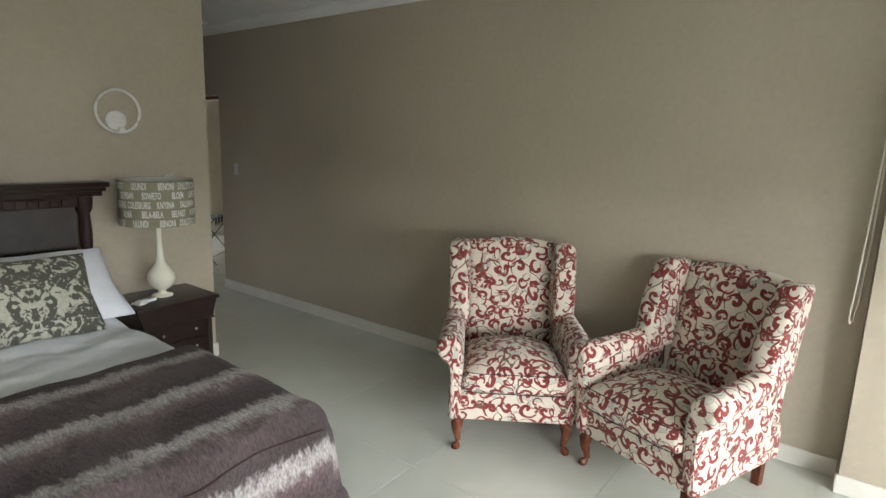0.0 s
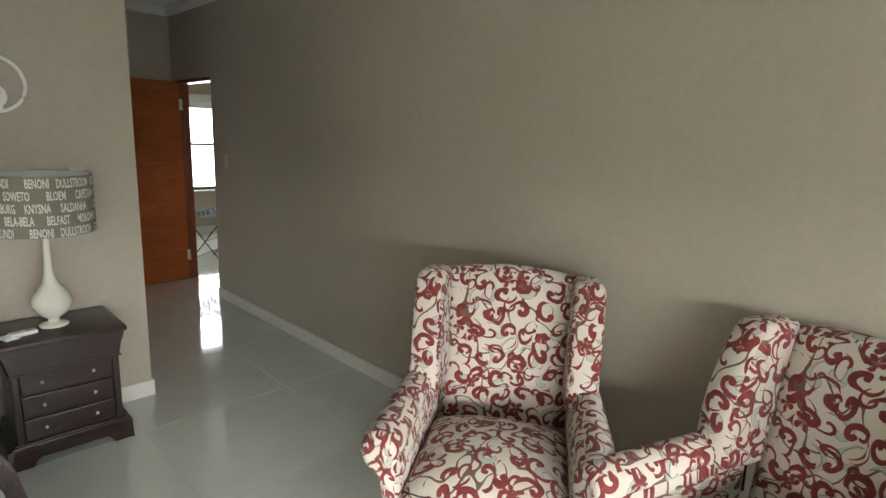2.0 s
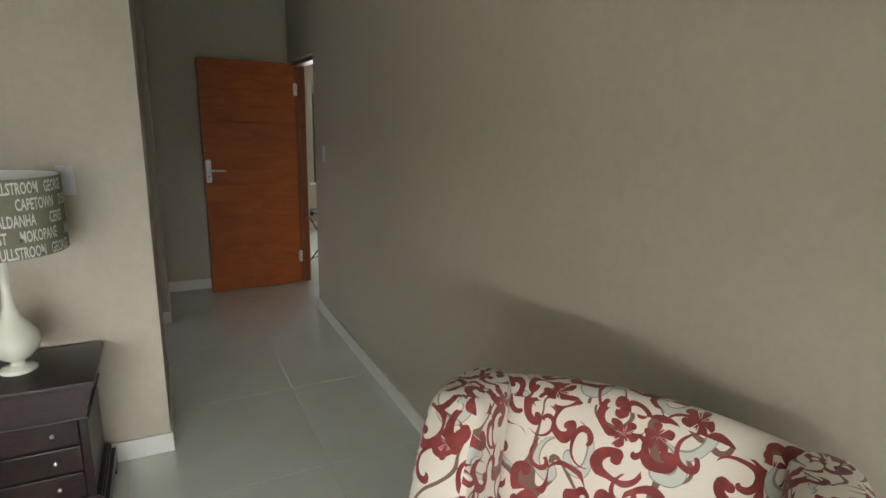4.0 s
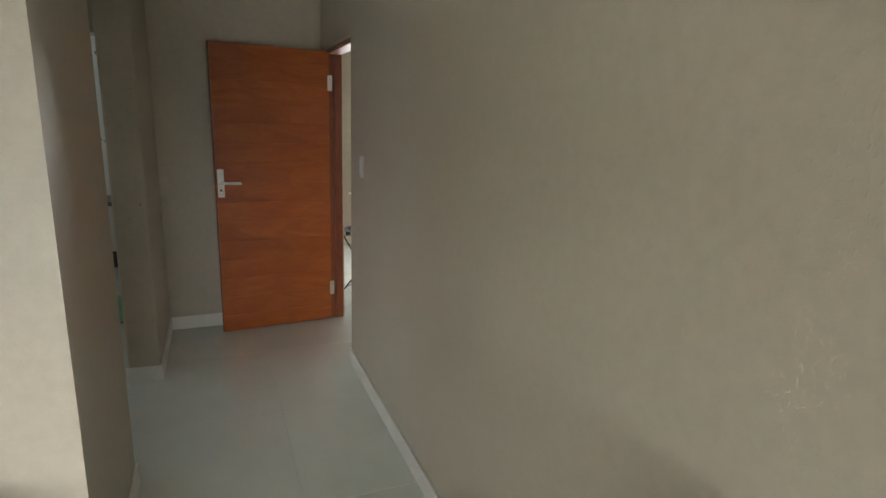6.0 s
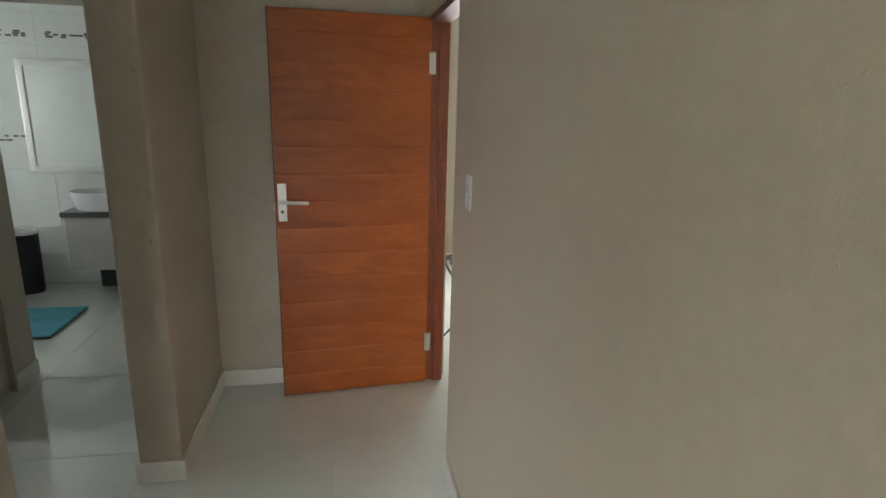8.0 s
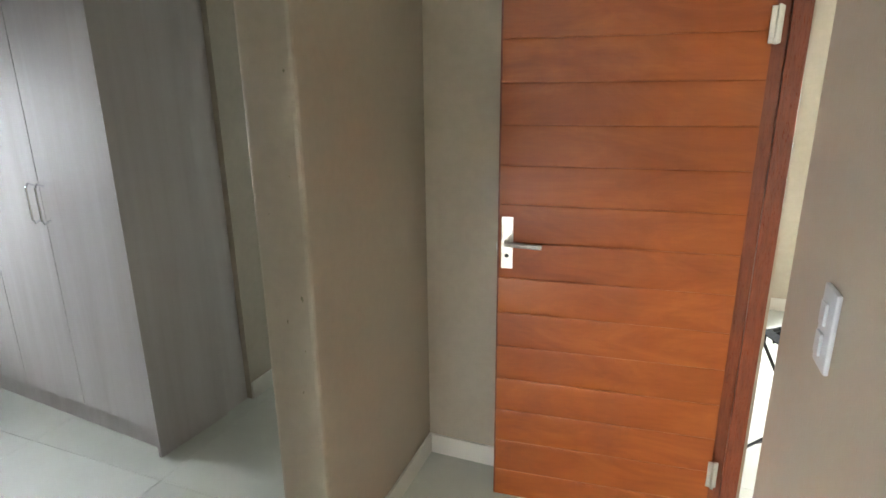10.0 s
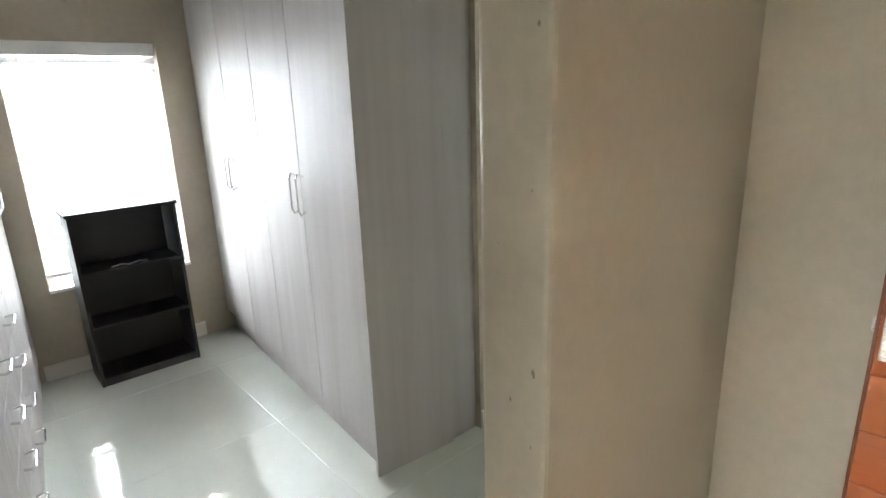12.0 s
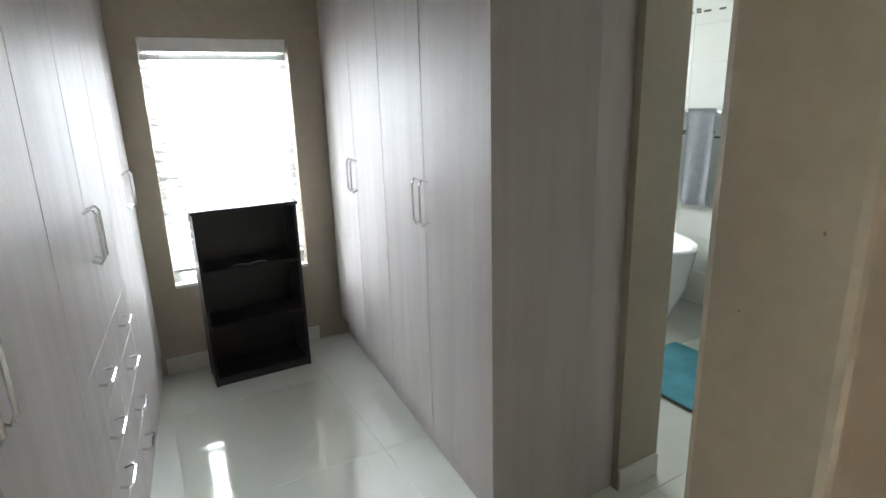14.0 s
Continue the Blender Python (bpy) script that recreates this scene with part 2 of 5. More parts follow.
def scroll_fabric():
    """Cream cotton printed with wine-red scrolls, small flowers and grey-green curls; pattern lies on the UV in metres."""
    m = mat("scroll_print_cotton", (0.7, 0.64, 0.55), 0.85)
    t = m.node_tree.nodes.new("ShaderNodeTexCoord")
    sway = node(m, "ShaderNodeTexNoise", Scale=7.0, Detail=1.0)
    wire(m, t.outputs["UV"], sway.inputs["Vector"])
    swing = m.node_tree.nodes.new("ShaderNodeVectorMath")
    swing.operation = "MULTIPLY_ADD"
    wire(m, sway.outputs["Color"], swing.inputs[0])
    swing.inputs[1].default_value = (0.07, 0.07, 0)
    wire(m, t.outputs["UV"], swing.inputs[2])
    bent = swing.outputs[0]

    def layer(scale, seed, turns, thick, rmax, random_amt=0.55):
        mp = m.node_tree.nodes.new("ShaderNodeMapping")
        mp.inputs["Location"].default_value = (seed, seed * 1.7, 0)
        wire(m, bent, mp.inputs["Vector"])
        vo = m.node_tree.nodes.new("ShaderNodeTexVoronoi")
        vo.voronoi_dimensions = "2D"
        vo.inputs["Scale"].default_value = scale
        vo.inputs["Randomness"].default_value = random_amt
        wire(m, mp.outputs[0], vo.inputs["Vector"])
        sub = m.node_tree.nodes.new("ShaderNodeVectorMath")
        sub.operation = "SUBTRACT"
        wire(m, mp.outputs[0], sub.inputs[0])
        wire(m, vo.outputs["Position"], sub.inputs[1])
        sep = m.node_tree.nodes.new("ShaderNodeSeparateXYZ")
        wire(m, sub.outputs[0], sep.inputs[0])
        ang = math_node(m, "DIVIDE", math_node(m, "ARCTAN2", sep.outputs[1], sep.outputs[0]), 2 * math.pi)
        r = math_node(m, "MULTIPLY", vo.outputs["Distance"], 1.0)
        sepc = m.node_tree.nodes.new("ShaderNodeSeparateColor")
        wire(m, vo.outputs["Color"], sepc.inputs[0])
        flip = math_node(m, "SUBTRACT", math_node(m, "MULTIPLY", math_node(m, "GREATER_THAN", sepc.outputs[1], 0.5), 2.0), 1.0)
        return ang, r, sepc, flip, rmax, turns, thick

    def spiral(scale, seed, turns, thick, rmax, rnd=0.55, bulb=0.0):
        """One curl a cell: broad in the middle, drawn out to a thin tail, with a round bulb at its eye."""
        ang, r, sepc, flip, rmax, turns, thick = layer(scale, seed, turns, thick, rmax, rnd)
        phase = math_node(m, "ADD", math_node(m, "MULTIPLY", ang, flip), sepc.outputs[0])
        phase = math_node(m, "ADD", phase, math_node(m, "MULTIPLY", r, turns))
        fr = math_node(m, "FRACT", phase)
        tri = math_node(m, "ABSOLUTE", math_node(m, "SUBTRACT", fr, 0.5))
        q = math_node(m, "POWER", math_node(m, "DIVIDE", r, rmax), 2.4)
        w = math_node(m, "MULTIPLY", math_node(m, "SUBTRACT", 1.12, q), thick)
        band = math_node(m, "LESS_THAN", tri, w)
        if bulb:
            band = math_node(m, "MAXIMUM", band, math_node(m, "LESS_THAN", r, bulb))
        return band

    def flower(scale, seed, petals, rmax, rnd=0.8):
        ang, r, sepc, flip, rmax, _, _ = layer(scale, seed, 0, 0, rmax, rnd)
        wave = math_node(m, "ABSOLUTE", math_node(m, "SINE", math_node(m, "MULTIPLY", math_node(m, "ADD", ang, sepc.outputs[0]), math.pi * petals)))
        edge = math_node(m, "MULTIPLY", math_node(m, "ADD", math_node(m, "MULTIPLY", wave, 0.5), 0.5), rmax)
        body = math_node(m, "LESS_THAN", r, edge)
        vein = math_node(m, "GREATER_THAN", math_node(m, "ABSOLUTE", math_node(m, "SUBTRACT", wave, 0.45)), 0.1)
        return math_node(m, "MULTIPLY", body, vein)

    red = spiral(11.0, 0.37, 1.5, 0.18, 0.66, 0.5, 0.1)
    red2 = spiral(11.0, 0.416, 1.8, 0.13, 0.46, 0.5)
    grey = spiral(7.0, 5.3, 2.2, 0.17, 0.36, 0.8)
    line = spiral(7.0, 5.3, 2.2, 0.215, 0.375, 0.8)
    fl = flower(5.4, 7.7, 5, 0.16, 0.7)
    vine = noise_tex(m, bent, 6.5, 1.0)
    vine = math_node(m, "LESS_THAN", math_node(m, "ABSOLUTE", math_node(m, "SUBTRACT", vine, 0.5)), 0.011)
    fine = noise_tex(m, coords(m, (1, 1, 1), "UV"), 420, 2)
    c = mix(m, 0.3, (0.64, 0.575, 0.48), ramp(m, fine, ((0.3, (0.53, 0.47, 0.385)), (0.7, (0.70, 0.64, 0.55)))))
    c = mix(m, vine, c, (0.16, 0.085, 0.06))
    c = mix(m, line, c, (0.24, 0.23, 0.19))
    c = mix(m, grey, c, (0.47, 0.47, 0.41))
    tone = ramp(m, noise_tex(m, coords(m, (1, 1, 1), "UV"), 26, 2), ((0.35, (0.15, 0.016, 0.014)), (0.65, (0.23, 0.032, 0.026))))
    c = mix(m, red2, c, tone)
    c = mix(m, red, c, tone)
    c = mix(m, fl, c, tone)
    wire(m, c, bsdf(m).inputs["Base Color"])
    weave = noise_tex(m, coords(m, (1, 1, 1), "UV"), 700, 1)
    soft = noise_tex(m, coords(m), 16, 3)
    bump(m, math_node(m, "ADD", math_node(m, "MULTIPLY", weave, 0.15), soft), 0.5, 0.004)
    bsdf(m).inputs["Sheen Weight"].default_value = 0.15
    return m


M_FABRIC = scroll_fabric()
M_PIPING = mottled("dark_wine_piping", (0.025, 0.01, 0.01), (0.05, 0.02, 0.019), 200, 0.8)


def fur_mat():
    """Faux fur in bands of plum brown and silver that run across the bed."""
    m = mat("banded_faux_fur", (0.1, 0.07, 0.07), 0.9)
    v = coords(m)
    sep = m.node_tree.nodes.new("ShaderNodeSeparateXYZ")
    wire(m, v, sep.inputs[0])
    wob = noise_tex(m, v, 4.5, 4, 0.6)
    y = math_node(m, "ADD", math_node(m, "ADD", sep.outputs[1], math_node(m, "MULTIPLY", sep.outputs[2], 0.9)), math_node(m, "MULTIPLY", wob, 0.11))
    fr = math_node(m, "FRACT", math_node(m, "MULTIPLY", math_node(m, "ADD", y, 10.1), 3.1))
    hair = noise_tex(m, coords(m, (150, 45, 60)), 1.0, 5, 0.7, 0.4)
    hair2 = noise_tex(m, coords(m, (60, 18, 30)), 1.0, 4, 0.6, 0.5)
    k = math_node(m, "ADD", fr, math_node(m, "MULTIPLY", math_node(m, "SUBTRACT", hair2, 0.5), 0.4))
    c = ramp(m, k, ((0.0, (0.05, 0.031, 0.033)), (0.40, (0.088, 0.058, 0.062)), (0.58, (0.15, 0.1, 0.105)), (0.76, (0.42, 0.385, 0.375)), (0.87, (0.38, 0.345, 0.34)), (0.97, (0.055, 0.034, 0.036))))
    c = mix(m, 0.75, c, ramp(m, hair, ((0.32, (0.12,) * 3), (0.68, (0.88,) * 3))), "OVERLAY")
    wire(m, c, bsdf(m).inputs["Base Color"])
    bump(m, math_node(m, "ADD", hair, hair2), 1.0, 0.012)
    bsdf(m).inputs["Sheen Weight"].default_value = 0.08
    return m


M_FUR = fur_mat()


def damask_mat():
    """Olive grey cushion cover with a mirrored cream medallion."""
    m = mat("olive_damask", (0.2, 0.2, 0.15), 0.85)
    t = m.node_tree.nodes.new("ShaderNodeTexCoord")
    sep = m.node_tree.nodes.new("ShaderNodeSeparateXYZ")
    wire(m, t.outputs["UV"], sep.inputs[0])
    cm = m.node_tree.nodes.new("ShaderNodeCombineXYZ")
    wire(m, math_node(m, "ABSOLUTE", sep.outputs[0]), cm.inputs[0])
    wire(m, sep.outputs[1], cm.inputs[1])
    n = noise_tex(m, cm.outputs[0], 15, 3.0, 0.55, 1.6)
    n2 = noise_tex(m, cm.outputs[0], 46, 2.0, 0.5, 0.8)
    s = math_node(m, "ADD", n, math_node(m, "MULTIPLY", math_node(m, "SUBTRACT", n2, 0.5), 0.35))
    r = m.node_tree.nodes.new("ShaderNodeVectorMath")
    r.operation = "LENGTH"
    wire(m, cm.outputs[0], r.inputs[0])
    s = math_node(m, "SUBTRACT", s, math_node(m, "MULTIPLY", r.outputs["Value"], 0.32))
    c = ramp(m, s, ((0.45, (0.085, 0.085, 0.068)), (0.48, (0.42, 0.41, 0.34)), (0.60, (0.5, 0.49, 0.41))))
    wire(m, c, bsdf(m).inputs["Base Color"])
    bump(m, noise_tex(m, coords(m), 180, 2), 0.4, 0.0012)
    return m


M_DAMASK = damask_mat()


def wall_tile_mat():
    m = mat("white_glazed_tile", (0.7, 0.72, 0.68), 0.12)
    v = coords(m)
    wire(m, ramp(m, noise_tex(m, v, 2, 3), ((0.3, (0.66, 0.68, 0.63)), (0.7, (0.73, 0.75, 0.71)))), bsdf(m).inputs["Base Color"])
    bump(m, noise_tex(m, v, 6, 2), 0.1, 0.001)
    return m


M_WTILE = wall_tile_mat()
M_GLASS = mat("window_glass", (1, 1, 1), 0.02)
bsdf(M_GLASS).inputs["Transmission Weight"].default_value = 1.0
bsdf(M_GLASS).inputs["IOR"].default_value = 1.45
M_MIRROR = mat("silvered_mirror", (0.86, 0.88, 0.87), 0.02, 1.0)

# ---- mesh helpers ----


def box(bm, x0, y0, z0, x1, y1, z1, bevel=0.0):
    vs = [bm.verts.new((x, y, z)) for z in (z0, z1) for x, y in ((x0, y0), (x1, y0), (x1, y1), (x0, y1))]
    fs = [bm.faces.new([vs[k] for k in q]) for q in ((3, 2, 1, 0), (4, 5, 6, 7), (0, 1, 5, 4), (1, 2, 6, 5), (2, 3, 7, 6), (3, 0, 4, 7))]
    if bevel:
        es = list({e for f in fs for e in f.edges})
        bmesh.ops.bevel(bm, geom=es, offset=bevel, segments=2, affect="EDGES", profile=0.6)
    return bm


def boxes(*specs, bevel=0.0):
    bm = bmesh.new()
    for s in specs:
        b2 = bmesh.new()
        box(b2, *s, bevel=bevel)
        me = bpy.data.meshes.new("tmp")
        b2.to_mesh(me)
        b2.free()
        bm.from_mesh(me)
        bpy.data.meshes.remove(me)
    return bm


def lathe(profile, n=28, bm=None, at=(0, 0, 0)):
    """profile: (radius, z) pairs from the bottom up."""
    bm = bm or bmesh.new()
    rings = []
    for r, z in profile:
        rings.append([bm.verts.new((at[0] + r * math.cos(2 * math.pi * k / n), at[1] + r * math.sin(2 * math.pi * k / n), at[2] + z)) for k in range(n)])
    for a, b in zip(rings, rings[1:]):
        for k in range(n):
            bm.faces.new((a[k], a[(k + 1) % n], b[(k + 1) % n], b[k]))
    bm.faces.new(rings[0][::-1])
    bm.faces.new(rings[-1])
    return bm


def tube(points, r, n=8, bm=None, closed=False, radii=None):
    bm = bm or bmesh.new()
    pts = [Vector(p) for p in points]
    rings = []
    for k, p in enumerate(pts):
        a = pts[k - 1] if (k or closed) else p
        b = pts[(k + 1) % len(pts)] if (k < len(pts) - 1 or closed) else p
        d = (b - a).normalized()
        up = Vector((0, 0, 1)) if abs(d.z) < 0.9 else Vector((1, 0, 0))
        u = d.cross(up).normalized()
        w = u.cross(d)
        rr = radii[k] if radii else r
        rings.append([bm.verts.new(p + rr * (math.cos(2 * math.pi * j / n) * u + math.sin(2 * math.pi * j / n) * w)) for j in range(n)])
    for k in range(len(rings) if closed else len(rings) - 1):
        a, b = rings[k], rings[(k + 1) % len(rings)]
        for j in range(n):
            bm.faces.new((a[j], a[(j + 1) % n], b[(j + 1) % n], b[j]))
    if not closed:
        bm.faces.new(rings[0][::-1])
        bm.faces.new(rings[-1])
    return bm


def prism(outline, y0, y1, bm=None, axis="y"):
    """A closed outline of (a, b) pairs swept along one axis."""
    bm = bm or bmesh.new()

    def at(a, b, s):
        return {"y": (a, s, b), "x": (s, a, b), "z": (a, b, s)}[axis]
    v0 = [bm.verts.new(at(a, b, y0)) for a, b in outline]
    v1 = [bm.verts.new(at(a, b, y1)) for a, b in outline]
    n = len(outline)
    for k in range(n):
        bm.faces.new((v0[k], v0[(k + 1) % n], v1[(k + 1) % n], v1[k]))
    bm.faces.new(v0[::-1])
    bm.faces.new(v1)
    return bm


def mesh_of(name, bm, material, smooth=False, uv=False):
    bmesh.ops.recalc_face_normals(bm, faces=bm.faces[:])
    if uv:
        lay = bm.loops.layers.uv.new("uv")
        for f in bm.faces:
            n = f.normal
            ax = max(range(3), key=lambda k: abs(n[k]))
            for lp in f.loops:
                c = lp.vert.co
                lp[lay].uv = {0: (c.y + 3.3, c.z), 1: (c.x, c.z), 2: (c.x, c.y + 1.9)}[ax]
    me = bpy.data.meshes.new(name)
    bm.to_mesh(me)
    bm.free()
    me.materials.append(material)
    if smooth:
        me.shade_smooth() if smooth is True else me.set_sharp_from_angle(angle=radians(smooth))
        if smooth is not True:
            me.polygons.foreach_set("use_smooth", [True] * len(me.polygons))
    return me


def part(name, bm, material, parent=None, label="", smooth=False, uv=False, m=None, subsurf=0):
    ob = new(name, mesh_of(name, bm, material, smooth, uv))
    if parent is not None:
        ob.parent = parent
    if m is not None:
        ob.matrix_basis = m
    if subsurf:
        s = ob.modifiers.new("round", "SUBSURF")
        s.levels = s.render_levels = subsurf
    return tagged(ob, label)


def thing(name, m, label, category, group=""):
    ob = new(name)
    ob.matrix_basis = m
    return tagged(ob, label, category, group)


def structure(name, bm, material, label="", category="", smooth=False):
    return tagged(part(name, bm, material, None, "", smooth), label, category or name.split("_")[0], "", "structure")


# ---- plan ----
CEIL = 2.735
END_Y = 2.695          # end wall of the passage
NIB_X = -1.163         # passage side of the headboard wall's return
NIB_Y = 0.80
STUB = (-1.312, -1.140, 1.851)
BATH_Y0, BATH_Y1 = 2.775, 3.0   # wall between dressing room and bathroom
BATH_N = 4.86
WIN_X = -4.38          # dressing room's window wall
WEST = -5.6
DOOR_Y0, DOOR_Y1 = 1.752, 2.665
HEAD = 2.055

# ground outside
structure("ground", boxes((-400, -400, -0.5, 400, 400, -0.25)), M_GRASS, "mown green lawn around the house", "ground")

# walls
structure("wall_east", boxes((0, -3.83, 0, 0.15, DOOR_Y0, 2.9), (0, DOOR_Y0, HEAD, 0.15, DOOR_Y1, 2.9), (0, DOOR_Y1, 0, 0.15, 2.85, 2.9)), M_WALL, "taupe painted textured plaster wall with a doorway", "wall")
structure("wall_pier", boxes((-0.16, SOUTH_Y, 0, 0.15, -3.832, 2.9)), M_WALL, "taupe plaster pier beside the bedroom window", "wall")
structure("wall_headboard", boxes((WEST, 0.012, 0, NIB_X, 0.15, 2.9)), M_WALL, "taupe painted wall behind the bed", "wall")
structure("wall_nib", boxes((NIB_X - 0.15, 0.152, 0, NIB_X - 0.001, NIB_Y, 2.9)), M_WALL, "short taupe plaster return wall", "wall")
structure("wall_stub", boxes((STUB[0], STUB[2], 0, STUB[1], 2.985, 2.9), bevel=0.012), M_WALL, "taupe wall stub with chipped plaster corner", "wall")
structure("wall_end", boxes((STUB[1] + 0.001, END_Y, 0, -0.001, 2.85, 2.9)), M_WALL, "taupe end wall of the passage", "wall")
structure("wall_bath", boxes((WIN_X, BATH_Y0, 0, -2.243, BATH_Y1, 2.9), (-2.242, BATH_Y0, 2.06, STUB[0] - 0.001, BATH_Y1, 2.9)), M_WALL, "taupe wall with an open bathroom doorway", "wall")
WY0, WY1, WZ0, WZ1 = 1.385, 2.176, 0.525, 1.922
structure("wall_dressing_window", boxes((WIN_X - 0.2, 0.151, 0, WIN_X, WY0, 2.9), (WIN_X - 0.2, WY1, 0, WIN_X, BATH_Y0 - 0.001, 2.9), (WIN_X - 0.2, WY0, 0, WIN_X, WY1, WZ0), (WIN_X - 0.2, WY0, WZ1, WIN_X, WY1, 2.9)), M_WALL, "taupe wall around the dressing room window", "wall")
SWX0, SWX1, SWZ = -5.4, -0.75, 2.15
structure("wall_south", boxes((WEST, SOUTH_Y - 0.2, 0, SWX0, SOUTH_Y, 2.9), (SWX1, SOUTH_Y - 0.2, 0, -0.161, SOUTH_Y, 2.9), (SWX0, SOUTH_Y - 0.2, SWZ, SWX1, SOUTH_Y, 2.9)), M_WALL, "taupe wall around wide glass doors", "wall")
structure("wall_west", boxes((WEST - 0.2, SOUTH_Y - 0.2, 0, WEST - 0.001, 0.15, 2.9)), M_WALL, "plain taupe bedroom wall", "wall")
# bathroom shell
structure("wall_bath_north", boxes((-5.0, BATH_N, 0, -1.15, BATH_N + 0.15, 2.9)), M_WTILE, "white tiled bathroom wall", "wall")
structure("wall_bath_east", boxes((STUB[0], 2.986, 0, STUB[1], BATH_N - 0.001, 2.9)), M_WTILE, "white tiled bathroom wall", "wall")
structure("wall_bath_west", boxes((-5.0, BATH_Y1, 0, -4.85, 3.3, 2.9), (-5.0, 4.2, 0, -4.85, BATH_N - 0.001, 2.9), (-5.0, 3.3, 0, -4.85, 4.2, 1.0), (-5.0, 3.3, 2.0, -4.85, 4.2, 2.9)), M_WTILE, "white tiled bathroom wall with a window", "wall")
structure("wall_bath_lining", boxes((WIN_X, BATH_Y1 + 0.001, 0, -2.262, BATH_Y1 + 0.008, CEIL - 0.001), (-2.26, BATH_Y1 + 0.001, 2.08, STUB[0] - 0.002, BATH_Y1 + 0.008, CEIL - 0.001)), M_WTILE, "white tiled lining of the bathroom wall", "wall")
structure("wall_bath_south", boxes((-5.0, BATH_Y1 - 0.13, 0, WIN_X - 0.201, BATH_Y1 - 0.001, 2.9)), M_WTILE, "plain bathroom wall", "wall")
# room beyond the entrance door
RX1, RY0, RY1 = 4.2, 0.6, 5.2
structure("wall_study_north", boxes((0.151, RY1, 0, 0.82, RY1 + 0.15, 2.9), (1.66, RY1, 0, RX1, RY1 + 0.15, 2.9), (0.82, RY1, 0, 1.66, RY1 + 0.15, 0.66), (0.82, RY1, 2.03, 1.66, RY1 + 0.15, 2.9)), M_WALL, "pale wall around the far room's window", "wall")
structure("wall_study_west", boxes((0.0, 2.851, 0, 0.15, RY1 + 0.15, 2.9)), M_WALL, "plain wall of the far room", "wall")
structure("wall_study_east", boxes((RX1, RY0, 0, RX1 + 0.15, RY1 + 0.15, 2.9)), M_WALL, "plain wall of the far room", "wall")
structure("wall_study_south", boxes((0.151, RY0 - 0.15, 0, RX1 + 0.15, RY0, 2.9)), M_WALL, "plain wall of the far room", "wall")
structure("ceiling", boxes((WEST - 0.2, SOUTH_Y - 0.2, CEIL, RX1 + 0.2, RY1 + 0.2, CEIL + 0.3)), M_CEIL, "flat white painted ceiling", "ceiling")


def cornice(points):
    """Coved cornice: profile swept along a wall line from a to b; the room lies to the left of a to b."""
    bm = bmesh.new()
    (ax, ay), (bx, by) = points
    d = Vector((bx - ax, by - ay, 0)).normalized()
    n = Vector((-d.y, d.x, 0))
    prof = [(0, -0.075), (0.012, -0.075), (0.018, -0.055), (0.035, -0.028), (0.06, -0.012), (0.075, -0.008), (0.075, 0), (0, 0)]
    a, b = Vector((ax, ay, CEIL - 0.0005)), Vector((bx, by, CEIL - 0.0005))
    v0 = [bm.verts.new(a + n * p + Vector((0, 0, q))) for p, q in prof]
    v1 = [bm.verts.new(b + n * p + Vector((0, 0, q))) for p, q in prof]
    k = len(prof)
    for j in range(k):
        bm.faces.new((v0[j], v0[(j + 1) % k], v1[(j + 1) % k], v1[j]))
    bm.faces.new(v0[::-1])
    bm.faces.new(v1)
    return bm


for a, b in (((-0.001, -3.83), (-0.001, END_Y)), ((-0.001, END_Y - 0.001), (STUB[1], END_Y - 0.001)), ((NIB_X + 0.002, 0.01), (WEST, 0.01)), ((NIB_X, NIB_Y), (NIB_X, 0.012))):
    structure("trim", cornice((a, b)), M_CEIL, "white coved ceiling cornice", "cornice")

SK = 0.098


def skirting(x0, y0, x1, y1):
    structure("baseboard", boxes((x0, y0, 0.001, x1, y1, SK), bevel=0.003), M_TRIM, "pale painted skirting board", "baseboard")


skirting(-0.014, -3.828, -0.001, -0.6)
skirting(-0.014, -0.598, -0.001, DOOR_Y0 - 0.003)
skirting(-0.145, -3.832, -0.016, -3.819)
skirting(-0.174, SOUTH_Y + 0.01, -0.161, -3.82)
skirting(WEST + 0.01, -0.001, NIB_X + 0.012, 0.011)
skirting(NIB_X + 0.0, 0.0125, NIB_X + 0.0125, NIB_Y + 0.012)
skirting(STUB[0] - 0.012, STUB[2] - 0.013, STUB[1] + 0.013, STUB[2] - 0.001)
skirting(STUB[1] + 0.001, STUB[2] + 0.0005, STUB[1] + 0.013, END_Y - 0.001)
skirting(STUB[1] + 0.014, END_Y - 0.013, -0.015, END_Y - 0.001)
skirting(-2.242, BATH_Y0 + 0.001, -2.23, BATH_Y1 - 0.001)
skirting(WIN_X + 0.001, 1.27, WIN_X + 0.013, 2.21)
skirting(0.151, 2.9, 0.164, 5.19)
skirting(0.165, 5.187, 4.19, 5.199)

# ceiling trapdoor
hatch = thing("ceiling_hatch", pose(-0.5, 1.95, CEIL - 0.002), "white painted trapdoor panel in the ceiling", "hatch")
part("hatch_frame", boxes((-0.33, -0.33, -0.02, 0.33, -0.28, 0), (-0.33, 0.28, -0.02, 0.33, 0.33, 0), (-0.33, -0.28, -0.02, -0.28, 0.28, 0), (0.28, -0.28, -0.02, 0.33, 0.28, 0)), M_WHITE, hatch)
part("panel", boxes((-0.275, -0.275, -0.01, 0.275, 0.275, -0.002)), M_CEIL, hatch)

# ---- windows ----


